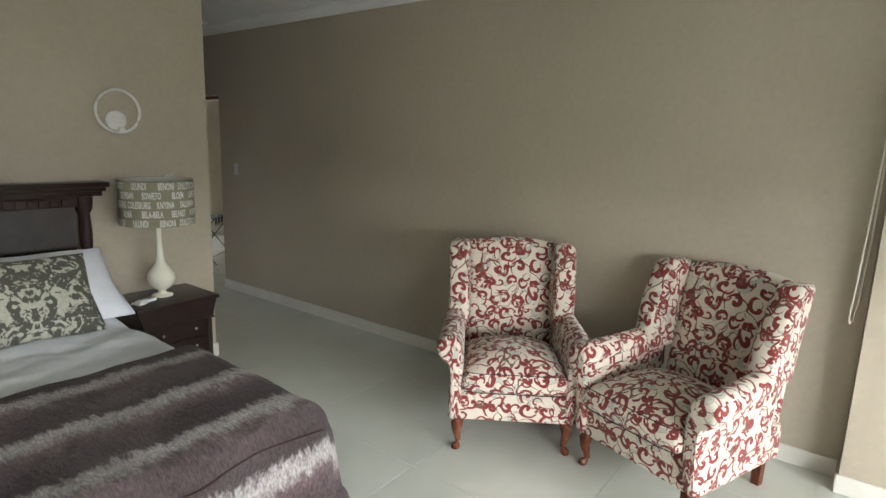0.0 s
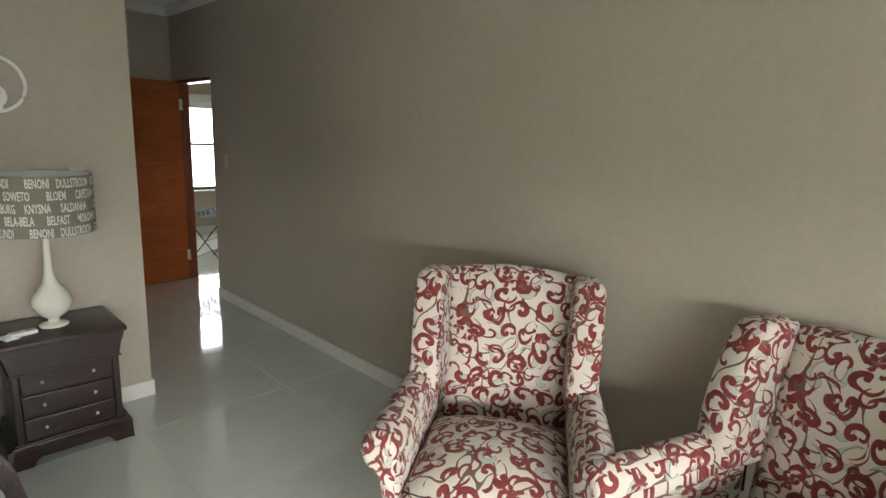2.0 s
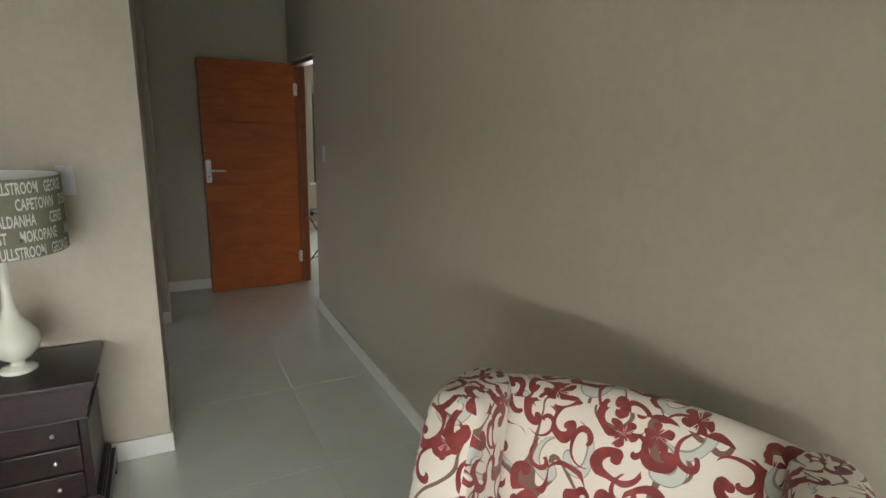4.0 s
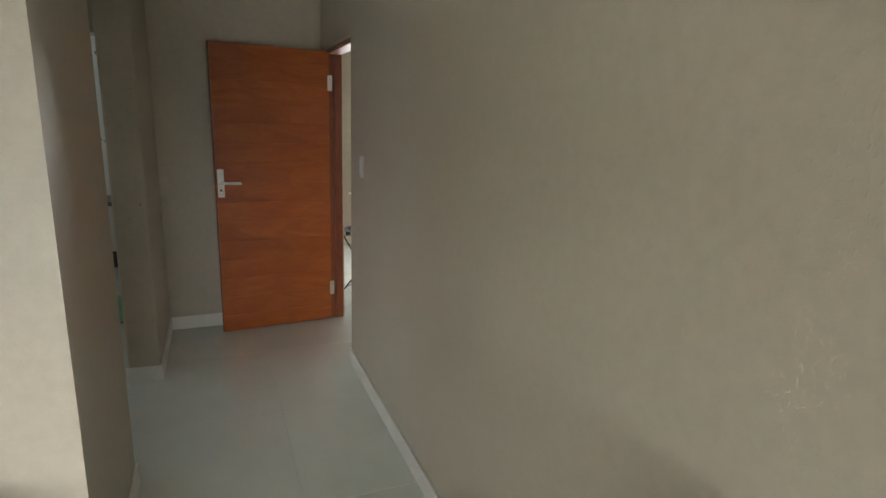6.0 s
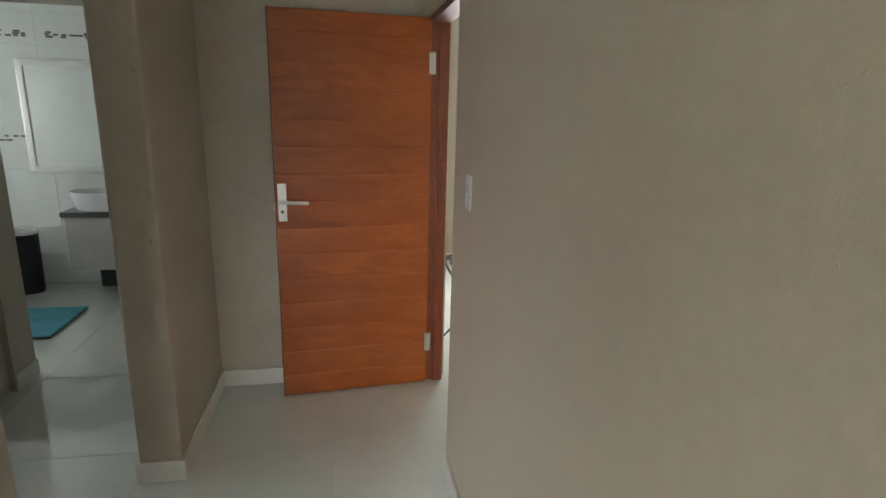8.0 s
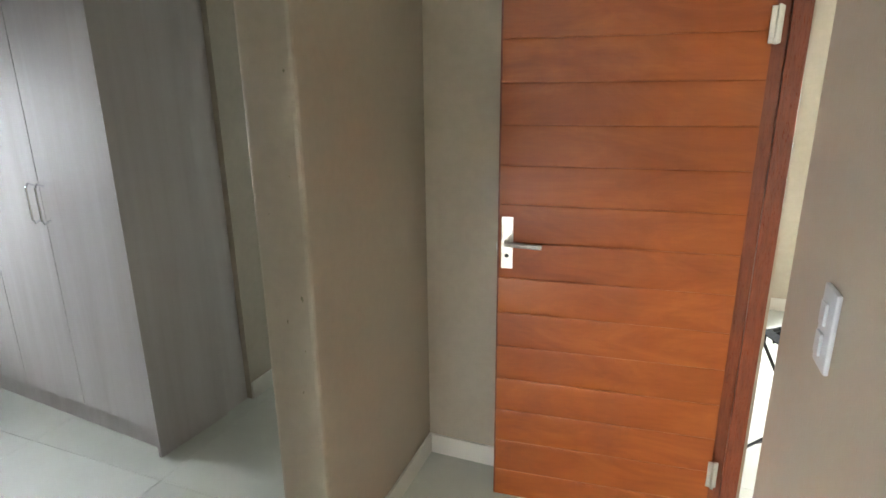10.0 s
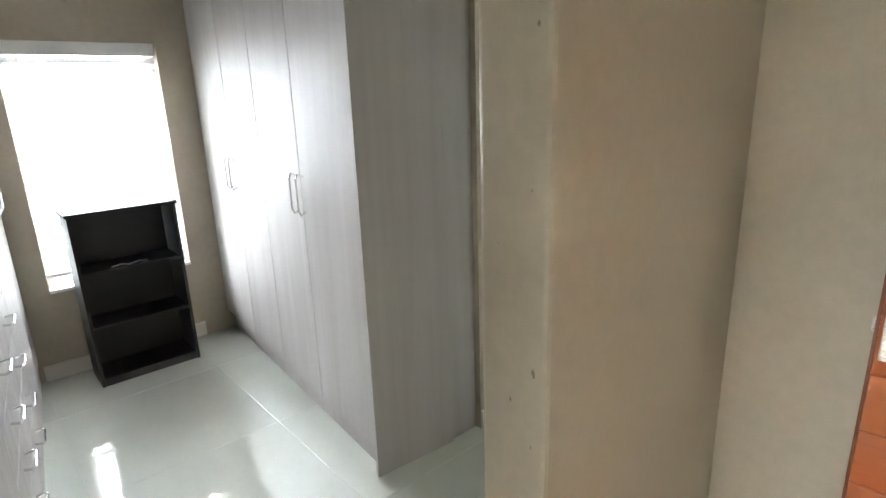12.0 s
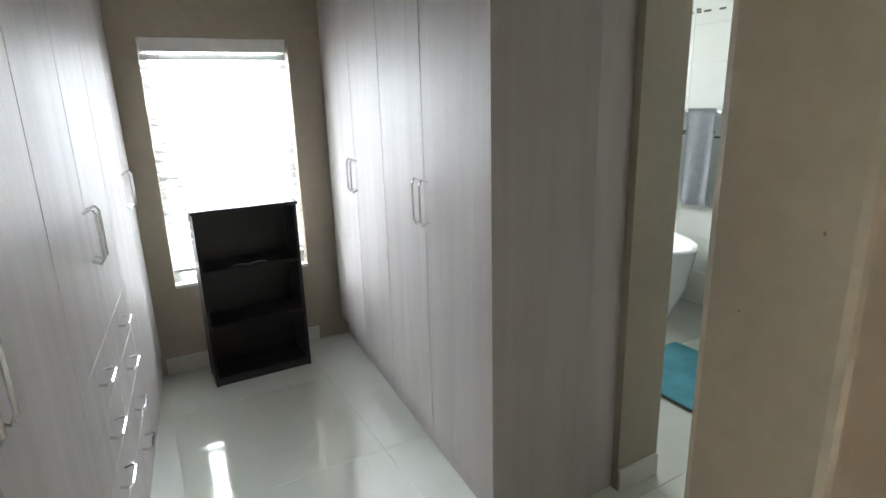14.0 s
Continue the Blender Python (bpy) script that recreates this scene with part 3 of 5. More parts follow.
def window_thing(name, m, w, h, columns, rows, material, label):
    """A window in the local x-z plane, centred on x, bottom at z 0."""
    t = tagged(thing(name, m, label, "window"), kind="structure")
    f = 0.045
    part("window_frame", boxes((-w / 2, -0.03, 0, w / 2, 0.03, f), (-w / 2, -0.03, h - f, w / 2, 0.03, h), (-w / 2, -0.03, f, -w / 2 + f, 0.03, h - f), (w / 2 - f, -0.03, f, w / 2, 0.03, h - f)), material, t)
    for k in range(1, columns):
        x = -w / 2 + w * k / columns
        part("mullion", boxes((x - 0.02, -0.025, f, x + 0.02, 0.025, h - f)), material, t)
    for k in range(1, rows):
        z = h * k / rows
        part("transom", boxes((-w / 2 + f, -0.022, z - 0.018, w / 2 - f, 0.022, z + 0.018)), material, t)
    g = part("pane", boxes((-w / 2 + f, -0.003, f, w / 2 - f, 0.003, h - f)), M_GLASS, t)
    g.visible_shadow = False
    return t


window_thing("window_1", pose(WIN_X - 0.12, (WY0 + WY1) / 2, WZ0, 0, 0, 90), WY1 - WY0, WZ1 - WZ0, 1, 2, M_WHITE, "white framed window, bright with daylight")
window_thing("window_2", pose((SWX0 + SWX1) / 2, SOUTH_Y - 0.1, 0.0), SWX1 - SWX0, SWZ, 4, 1, M_BLACK, "wide glazed sliding doors of the bedroom")
window_thing("window_3", pose(-4.93, 3.75, 1.0, 0, 0, 90), 0.9, 1.0, 2, 1, M_WHITE, "white framed bathroom window")
window_thing("window_4", pose(1.24, RY1 + 0.07, 0.66), 0.84, 1.37, 1, 2, M_BLACK, "black framed window of the far room")
structure("window_sill", boxes((WIN_X - 0.06, WY0, WZ0 + 0.0005, WIN_X + 0.015, WY1, WZ0 + 0.02), bevel=0.003), M_WHITE, "white window sill", "sill")

# rolled blind of the bedroom doors, let down part of the way
rb = thing("roller_blind", pose((SWX0 + SWX1) / 2, SOUTH_Y + 0.06, 2.2), "beige roller blind let down part of the way", "blind")
part("blind_cloth", boxes((-2.35, -0.003, -0.62, 2.35, 0.003, 0)), M_TOWEL_B, rb)
part("bottom_bar", boxes((-2.35, -0.01, -0.65, 2.35, 0.01, -0.62), bevel=0.004), M_WHITE, rb)
part("roller", tube([(-2.36, 0, 0.03), (2.36, 0, 0.03)], 0.03, 14), M_WHITE, rb, smooth=40)

# cord that hangs against the pier
cord = thing("blind_cord", pose(-0.15, -3.80, 0.86), "beige looped blind cord hanging by the wall", "cord")
pts = [(0.0, 0.005, 1.45), (-0.02, 0.01, 0.9), (-0.035, 0.02, 0.45), (-0.05, 0.03, 0.12), (-0.045, 0.035, 0.04), (-0.02, 0.03, 0.0), (0.012, 0.02, 0.01), (0.04, 0.01, 0.09), (0.05, 0.0, 0.4), (0.03, 0.0, 0.95), (0.008, 0.0, 1.45)]
part("loop", tube(pts, 0.0035, 6), M_CORD, cord, smooth=True)
part("cleat", boxes((-0.02, -0.008, 1.44, 0.03, 0.012, 1.5), bevel=0.003), M_WHITE, cord)

# venetian blind of the dressing room window
vb = thing("venetian_blind", pose(WIN_X - 0.045, (WY0 + WY1) / 2, WZ1), "white slatted venetian blind, slats open", "blind")
W2 = (WY1 - WY0) / 2 - 0.008
part("headrail", boxes((-0.03, -W2, -0.075, 0.03, W2, -0.002), bevel=0.003), M_WHITE, vb)
sl = bmesh.new()
tilt = radians(-44)
c, s = math.cos(tilt) * 0.024, math.sin(tilt) * 0.024
prism([(-c, -s - 0.001), (0, 0.002), (c, s - 0.001), (c, s + 0.001), (0, 0.004), (-c, -s + 0.001)], -W2, W2, sl)
sme = mesh_of("slat", sl, M_BLIND)
for k in range(24):
    o = new("slat", sme)
    o.parent = vb
    o.location = (0, 0, -0.1 - 0.05 * k)
part("bottom_rail", boxes((-0.026, -W2, -1.315, 0.026, W2, -1.29), bevel=0.004), M_BLIND, vb)
for y in (-0.22, 0.22):
    part("ladder_cord", tube([(0.028, y, -0.08), (0.028, y, -1.29)], 0.0015, 5), M_BLIND, vb)
part("pull_cord", tube([(0.035, -0.3, -0.07), (0.036, -0.3, -1.0), (0.034, -0.295, -1.33), (0.05, -0.26, -1.38)], 0.0018, 5), M_CORD, vb)
part("tassel", lathe([(0.002, 0.0), (0.007, 0.004), (0.006, 0.03), (0.002, 0.04)], 8, None, (0.036, -0.2, -1.06)), M_BLIND, vb, smooth=40)

# rolled blind of the far room's window
fb = thing("roller_blind", pose(1.24, RY1 - 0.03, 2.03), "white rolled-up window blind", "blind")
part("roller", tube([(-0.42, 0, 0), (0.42, 0, 0)], 0.05, 14), M_BLIND, fb, smooth=40)
part("blind_cloth", boxes((-0.41, -0.004, -0.16, 0.41, 0.0, -0.03)), M_BLIND, fb)
structure("window_sill", boxes((0.76, RY1 - 0.03, 0.635, 1.72, RY1 - 0.0005, 0.658), bevel=0.003), M_WHITE, "white window sill", "sill")

# ---- entrance door ----
df = tagged(thing("door_frame", pose(0, 0, 0), "dark red meranti door frame", "door frame"), kind="structure")
part("jamb", boxes((0.03, DOOR_Y1 - 0.045, 0, 0.13, DOOR_Y1 - 0.001, HEAD - 0.001), (0.075, DOOR_Y1 - 0.06, 0, 0.13, DOOR_Y1 - 0.045, HEAD - 0.03), bevel=0.003), M_DARKRED, df)
part("jamb", boxes((0.03, DOOR_Y0 + 0.001, 0, 0.13, DOOR_Y0 + 0.045, HEAD - 0.001), bevel=0.003), M_DARKRED, df)
part("head", boxes((0.03, DOOR_Y0 + 0.046, HEAD - 0.035, 0.13, DOOR_Y1 - 0.046, HEAD - 0.001), bevel=0.003), M_DARKRED, df)

leaf_angle = math.degrees(math.atan2(0.075, 0.802))
door = tagged(thing("door_1", pose(0.03, 2.588, 0.008, 0, 0, leaf_angle), "open meranti door of horizontal tongue-and-groove planks", "door"), kind="structure")
part("core", boxes((-0.803, 0.0, 0.002, -0.002, 0.04, 2.028)), M_PLANK, door)
part("edge_stile", boxes((-0.811, 0.0, 0, -0.8035, 0.04, 2.03), bevel=0.0015), M_DARKRED, door)
PITCH = 0.1392


def plank_mesh(z0, z1):
    """Board with rounded edges and a shallow bow across its face, cut off where the leaf ends."""
    h = z1 - z0
    face = [(0.0026, 0.0), (0.0014, 0.0014), (0.0004, 0.0046), (0.0, 0.010), (-0.0016, h * 0.3), (-0.0018, h * 0.5), (-0.0010, h - 0.02), (-0.0003, h - 0.009), (0.0005, h - 0.0036), (0.0016, h - 0.001), (0.0026, h)]
    outline = [(y, z) for y, z in face] + [(0.008, h), (0.008, 0.0)]
    return mesh_of("plank", prism(outline, -0.803, 0.0, None, "x"), M_PLANK, smooth=60)


edges = [0.001] + [0.1225 + PITCH * k for k in range(14)] + [2.029]
boards = {}
for z0, z1 in zip(edges, edges[1:]):
    key = round(z1 - z0, 3)
    boards[key] = boards.get(key) or plank_mesh(z0, z1 - 0.0004)
    for side in (0, 1):
        o = new("plank", boards[key])
        o.parent = door
        o.matrix_basis = pose(0, -0.004, z0) if side == 0 else pose(-0.803, 0.044, z0, 0, 0, 180)
for z in (1.755, 0.205):
    h = part("hinge", boxes((-0.012, -0.012, z, 0.022, -0.004, z + 0.105), bevel=0.002), M_STEEL, door)
    part("pin", tube([(0.008, -0.014, z - 0.003), (0.008, -0.014, z + 0.108)], 0.006, 8), M_STEEL, h, smooth=40)
hz = 1.082
plate = part("handle_plate", boxes((-0.796, -0.012, hz - 0.085, -0.752, -0.004, hz + 0.11), bevel=0.003), M_STEEL, door, "brushed steel lock plate")
part("lever", tube([(-0.772, -0.012, hz + 0.02), (-0.772, -0.052, hz + 0.02), (-0.76, -0.058, hz + 0.02), (-0.66, -0.056, hz + 0.016), (-0.645, -0.056, hz + 0.015)], 0.0095, 10), M_STEEL, plate, smooth=40)
part("keyhole", tube([(-0.774, -0.0128, hz - 0.035), (-0.774, -0.0119, hz - 0.035)], 0.008, 12), M_BLACK, plate)
part("latch", boxes((-0.818, 0.012, hz - 0.03, -0.8112, 0.028, hz + 0.0), bevel=0.002), M_STEEL, door)


def wall_switch(m, label, n=1):
    t = thing("light_switch", m, label, "switch")
    part("plate", boxes((-0.032, -0.008, -0.06, 0.032, 0, 0.06), bevel=0.004), M_SWITCH, t)
    for k in range(n):
        z = (k - (n - 1) / 2) * 0.045
        part("rocker", boxes((-0.012, -0.014, z - 0.017, 0.012, -0.0092, z + 0.017), bevel=0.002), M_SWITCH, t)


wall_switch(pose(-0.0005, 1.472, 1.31, 0, 0, -90), "white two-way light switch on a taupe wall", 2)
wall_switch(pose(-1.452, 0.0115, 1.312), "white light switch above the bedside table", 1)

# ---- wing chairs ----


def grid_surface(fn, nu, nv, bm, closed_v=False):
    vs = [[bm.verts.new(fn(u / nu, v / nv)) for v in range(nv + (0 if closed_v else 1))] for u in range(nu + 1)]
    for u in range(nu):
        for v in range(nv):
            v2 = (v + 1) % len(vs[0]) if closed_v else v + 1
            bm.faces.new((vs[u][v], vs[u + 1][v], vs[u + 1][v2], vs[u][v2]))
    return vs


def pillow_box(w, d, h, puff, n=10, sag=0.0):
    """A soft upright-edged cushion w x d x h centred on x, from y 0 to d, z 0 to h, crowned by puff."""
    bm = bmesh.new()
    def top(x, y):
        a, b = 1 - abs(x) ** 2.6, 1 - abs(y) ** 2.6
        return a * b
    grid = {}
    for s in (1, 0):
        for i in range(n + 1):
            for j in range(n + 1):
                x, y = -1 + 2 * i / n, -1 + 2 * j / n
                cx = x * w / 2 * (1 - 0.02 * abs(y) ** 6)
                cy = d / 2 + y * d / 2 * (1 - 0.02 * abs(x) ** 6)
                z = h + puff * top(x, y) - sag * (abs(x) ** 8 + abs(y) ** 8) if s else -puff * 0.1 * top(x, y)
                grid[s, i, j] = bm.verts.new((cx, cy, z))
    for s in (1, 0):
        for i in range(n):
            for j in range(n):
                q = (grid[s, i, j], grid[s, i + 1, j], grid[s, i + 1, j + 1], grid[s, i, j + 1])
                bm.faces.new(q if s else q[::-1])
    rim = [(i, 0) for i in range(n)] + [(n, j) for j in range(n)] + [(i, n) for i in range(n, 0, -1)] + [(0, j) for j in range(n, 0, -1)]
    mids = []
    for i, j in rim:
        x, y = -1 + 2 * i / n, -1 + 2 * j / n
        a, b = grid[1, i, j].co, grid[0, i, j].co
        p = (a + b) / 2
        p.x += 0.012 * x * (abs(x) > 0.99)
        p.y += 0.012 * y * (abs(y) > 0.99)
        mids.append(bm.verts.new(p))
    for k in range(len(rim)):
        k2 = (k + 1) % len(rim)
        bm.faces.new((grid[0, *rim[k]], grid[0, *rim[k2]], mids[k2], mids[k]))
        bm.faces.new((mids[k], mids[k2], grid[1, *rim[k2]], grid[1, *rim[k]]))
    return bm


def arm_mesh(side):
    """Padded arm with a rolled top and a scrolled front, from front (y 0) to the wing (y 0.62)."""
    bm = bmesh.new()
    ny = 10
    def ring(y):
        t = y / 0.62
        zt = 0.638 + 0.03 * t
        cx = 0.328 + 0.024 * (1 - t)
        r = 0.07 - 0.016 * t
        pts = []
        pts.append((0.275, 0.17))
        pts.append((0.272, 0.40))
        pts.append((0.268, zt - r * 0.9))
        for k in range(13):
            a = math.pi * (1.12 - 1.55 * k / 12)
            pts.append((cx + r * math.cos(a), zt - r * 0.55 + r * math.sin(a)))
        pts.append((0.350, zt - 0.12))
        pts.append((0.338, zt - 0.2))
        pts.append((0.340, 0.32))
        pts.append((0.352, 0.17))
        return pts
    rings = []
    for k in range(ny + 1):
        y = 0.62 * k / ny
        rings.append([bm.verts.new((side * x, y + 0.012 * math.sin(z * 9) * (k == 0), z)) for x, z in ring(y)])
    m = len(rings[0])
    for a, b in zip(rings, rings[1:]):
        for j in range(m):
            bm.faces.new((a[j], a[(j + 1) % m], b[(j + 1) % m], b[j]))
    fr = [bm.verts.new(((v.co.x - side * 0.31) * 0.72 + side * 0.31, v.co.y - 0.016, (v.co.z - 0.42) * 0.93 + 0.42)) for v in rings[0]]
    for j in range(m):
        bm.faces.new((rings[0][j], fr[j], fr[(j + 1) % m], rings[0][(j + 1) % m]))
    bm.faces.new(fr)
    bm.faces.new(rings[-1][::-1])
    return bm


def wing_mesh(side):
    """Upright side wing that curves forward from the back and sweeps down to the arm."""
    bm = bmesh.new()
    prof = []
    for k in range(13):
        t = k / 12
        z = 0.58 + 0.475 * t
        front = 0.44 + 0.13 * t - 0.035 * math.sin(math.pi * min(1, t * 1.1))
        prof.append((front, z))
    prof[-1] = (prof[-1][0] + 0.02, prof[-1][1] - 0.004)
    rings = []
    for y, z in prof:
        back = 0.72 + (z - 0.45) * 0.13
        out = 0.362 + 0.03 * (z - 0.6)
        inn = 0.236 + 0.03 * (z - 0.6)
        flare = 0.012
        c = (inn + out) / 2
        pts = [(inn + 0.012, back), (inn, (y + back) / 2), (inn + 0.002 + flare, y + 0.03)]
        for j in range(7):
            a = math.pi * (1 - j / 6)
            pts.append((c + flare + (out - inn) / 2 * math.cos(a), y + 0.025 - 0.028 * math.sin(a)))
        pts += [(out + flare * 0.5, (y + back) / 2), (out, back)]
        rings.append([bm.verts.new((side * px, py, z)) for px, py in pts])
    m = len(rings[0])
    for a, b in zip(rings, rings[1:]):
        for j in range(m):
            bm.faces.new((a[j], a[(j + 1) % m], b[(j + 1) % m], b[j]))
    mid = [bm.verts.new(((v.co.x - side * 0.31) * 0.7 + side * 0.31, (v.co.y - 0.62) * 0.86 + 0.62, v.co.z + 0.026)) for v in rings[-1]]
    for j in range(m):
        bm.faces.new((rings[-1][j], rings[-1][(j + 1) % m], mid[(j + 1) % m], mid[j]))
    bm.faces.new(mid)
    bm.faces.new(rings[0][::-1])
    return bm


def back_mesh():
    bm = bmesh.new()
    nx, nz = 12, 14
    def front(u, v):
        x = (u - 0.5) * 2
        topz = 1.03 + 0.04 * (1 - x * x)
        z = 0.42 + (topz - 0.42) * v
        y = 0.60 + (z - 0.42) * 0.17 - 0.035 * (1 - x ** 4) * math.sin(math.pi * min(1, v * 0.95 + 0.05)) + 0.02 * v ** 8
        return Vector((x * 0.262, y, z))
    def rear(u, v):
        p = front(u, v)
        return Vector(((u - 0.5) * 2 * 0.335, 0.745 + (p.z - 0.42) * 0.13, p.z if v > 0.01 else 0.17))
    f = grid_surface(front, nx, nz, bm)
    r = grid_surface(rear, nx, nz, bm)
    for k in range(nx):
        a, b, c2, d = f[k][nz], f[k + 1][nz], r[k + 1][nz], r[k][nz]
        m1 = bm.verts.new((a.co + d.co) / 2 + Vector((0, 0, 0.028))) if k == 0 else m2
        m2 = bm.verts.new((b.co + c2.co) / 2 + Vector((0, 0, 0.028)))
        bm.faces.new((a, b, m2, m1))
        bm.faces.new((m1, m2, c2, d))
    for row in (0, nx):
        for v in range(nz):
            bm.faces.new((f[row][v], f[row][v + 1], r[row][v + 1], r[row][v]))
    for k in range(nx):
        bm.faces.new((f[k][0], f[k + 1][0], r[k + 1][0], r[k][0]))
    return bm


def cabriole(bm=None):
    pts, rad = [], []
    for z, y, r in ((0.19, 0.03, 0.036), (0.15, 0.008, 0.034), (0.11, 0.008, 0.025), (0.07, 0.018, 0.018), (0.042, 0.024, 0.015), (0.026, 0.016, 0.018), (0.016, 0.006, 0.024), (0.006, 0.004, 0.024), (0.0, 0.006, 0.019)):
        pts.append((0, y, z))
        rad.append(r)
    return tube(pts, 0.02, 10, None, False, rad)


def wing_chair(m, label, group):
    ch = thing("wing_chair", m, label, "armchair", group)
    part("seat_frame", boxes((-0.345, 0.022, 0.18, 0.345, 0.70, 0.362), bevel=0.018), M_FABRIC, ch, smooth=50, uv=True)
    part("seat_cushion", pillow_box(0.545, 0.585, 0.115, 0.085, 14, 0.014), M_FABRIC, ch, smooth=True, uv=True, m=pose(0, -0.046, 0.368, -1.0), subsurf=1)
    part("backrest", back_mesh(), M_FABRIC, ch, smooth=True, uv=True, subsurf=1)
    for s in (-1, 1):
        part("arm", arm_mesh(s), M_FABRIC, ch, smooth=True, uv=True, subsurf=1)
        w = part("wing", wing_mesh(s), M_FABRIC, ch, smooth=True, uv=True, subsurf=1)
        part("piping", tube([(s * 0.357, 0.455 + 0.13 * t / 10 + 0.018, 0.62 + 0.43 * t / 10) for t in range(11)], 0.0045, 6), M_PIPING, w, smooth=True)
        part("piping", tube([(s * 0.285, 0.62, 0.46), (s * 0.287, 0.615, 0.7), (s * 0.289, 0.66, 0.9), (s * 0.29, 0.69, 1.05)], 0.004, 6), M_PIPING, w, smooth=True)
        part("leg", cabriole(), M_LEG, ch, "turned mahogany cabriole leg", smooth=True, m=pose(s * 0.3, 0.035, 0, 0, 0, s * 35))
        part("leg", prism([(-0.02, 0), (0.02, 0), (0.024, 0.19), (-0.024, 0.19)], -0.02, 0.02), M_LEG, ch, "square mahogany back leg", m=pose(s * 0.27, 0.68, 0))
    for z, y in ((0.484, -0.05), (0.376, -0.049)):
        part("piping", tube([(-0.262, y + 0.014, z), (-0.2, y, z), (0.2, y, z), (0.262, y + 0.014, z)], 0.0026, 6), M_PIPING, ch, smooth=True)
    ch.scale.z = 0.98
    return ch


wing_chair(pose(-0.919, -2.415, 0, 0, 0, -55.9), "wing armchair in cream fabric with red scroll print, mahogany legs", "wing chairs by the wall")
wing_chair(pose(-0.885, -3.02, 0, 0, 0, -110), "wing armchair in red scroll print, turned towards its neighbour", "wing chairs by the wall")

# ---- bed ----
BX0, BX1, BY0, BY1 = -3.75, -2.07, -0.12, -2.24
bed = thing("bed", pose(0, 0, 0), "double bed with dark wooden headboard and white bedding", "bed")
hb = part("headboard", boxes((BX0 - 0.02, -0.075, 0.25, BX1 + 0.0, -0.03, 1.2)), M_LEATHER, bed, "dark padded headboard panel")
part("crown", boxes((BX0 - 0.17, -0.135, 1.315, BX1 + 0.185, -0.005, 1.345), (BX0 - 0.155, -0.122, 1.29, BX1 + 0.168, -0.008, 1.316), (BX0 - 0.14, -0.11, 1.262, BX1 + 0.15, -0.01, 1.291), (BX0 - 0.02, -0.09, 1.2, BX1 + 0.02, -0.02, 1.263), bevel=0.006), M_ESPRESSO, hb, "moulded dark wooden crown rail", smooth=40)
dme = mesh_of("dentil", boxes((0, -0.1, 1.212, 0.03, -0.0905, 1.25), bevel=0.003), M_ESPRESSO)
for k in range(30):
    o = new("dentil", dme)
    o.parent = hb
    o.location = (BX0 + 0.02 + 0.055 * k, 0, 0)
for x in (BX0 - 0.06, BX1 + 0.06):
    post = lathe([(0.042, 0.0), (0.042, 0.55), (0.05, 0.56), (0.05, 0.6), (0.034, 0.62), (0.04, 0.72), (0.034, 0.86), (0.046, 0.88), (0.046, 0.9), (0.03, 0.92), (0.036, 1.04), (0.03, 1.16), (0.046, 1.19), (0.05, 1.24), (0.05, 1.262)], 20, None, (x, -0.062, 0))
    part("post", post, M_ESPRESSO, bed, smooth=40)
part("base", boxes((BX0 + 0.02, BY1 + 0.03, 0.06, BX1 - 0.02, BY0, 0.32), bevel=0.02), M_ESPRESSO, bed)
part("mattress", boxes((BX0, BY1, 0.325, BX1, BY0, 0.57), bevel=0.06), M_LINEN, bed, smooth=50)


def cover(x0, x1, y0, y1, z, drop_x, drop_y, r, wrinkle, seed, nx=70, ny=60, wave=0.0, flare=0.04, sag=0.0):
    """Bedding that lies on the mattress and hangs over its right side and, where drop_y is given, its foot."""
    bm = bmesh.new()
    def fold(s, edge, drop):
        # arc length s past the edge -> (out, down)
        if s <= 0:
            return s, 0.0
        q = r * math.pi / 2
        if s < q:
            a = s / r
            return r * math.sin(a), r * (1 - math.cos(a))
        return r + flare * (s - q), r + (s - q)
    L = (x1 - x0) + drop_x
    D = (y0 - y1) + drop_y
    def fn(u, v):
        sx, sy = u * L, v * D
        ex, ey = max(0.0, sx - (x1 - x0)), max(0.0, sy - (y0 - y1))
        s = math.hypot(ex, ey)
        o, dz = fold(s, 0, 0)
        x = x1 + o * ex / s if ex > 0 else x0 + sx
        y = y1 - o * ey / s if ey > 0 else y0 - sy
        dz = min(dz, z - 0.03 - 0.05 * noise.noise(Vector((sx * 3, sy * 3, 1.0))) ** 2)
        dz1, dz2 = (dz, 0.0) if ex >= ey else (0.0, dz)
        zz = z - dz
        nz = noise.fractal(Vector((sx * 2.2 + seed, sy * 3.4, seed)), 1.0, 2.0, 4)
        hang = min(1.0, max(dz1, dz2) / 0.15)
        if hang > 0:
            along = sy if dz1 > dz2 else sx
            w = wave * hang * math.sin(along * 17 + 1.2 * math.sin(along * 5 + seed))
            x += w if dz1 > dz2 else 0
            y -= w if dz2 >= dz1 else 0
        zz -= sag * v ** 2
        return Vector((x, y, zz + wrinkle * nz * (1 - 0.6 * hang) + 0.02 * math.sin(u * math.pi) * (1 - hang)))
    grid_surface(fn, nx, ny, bm)
    return bm, fn


def thicken(ob, thick):
    s = ob.modifiers.new("thick", "SOLIDIFY")
    s.thickness, s.offset = thick, 0.0


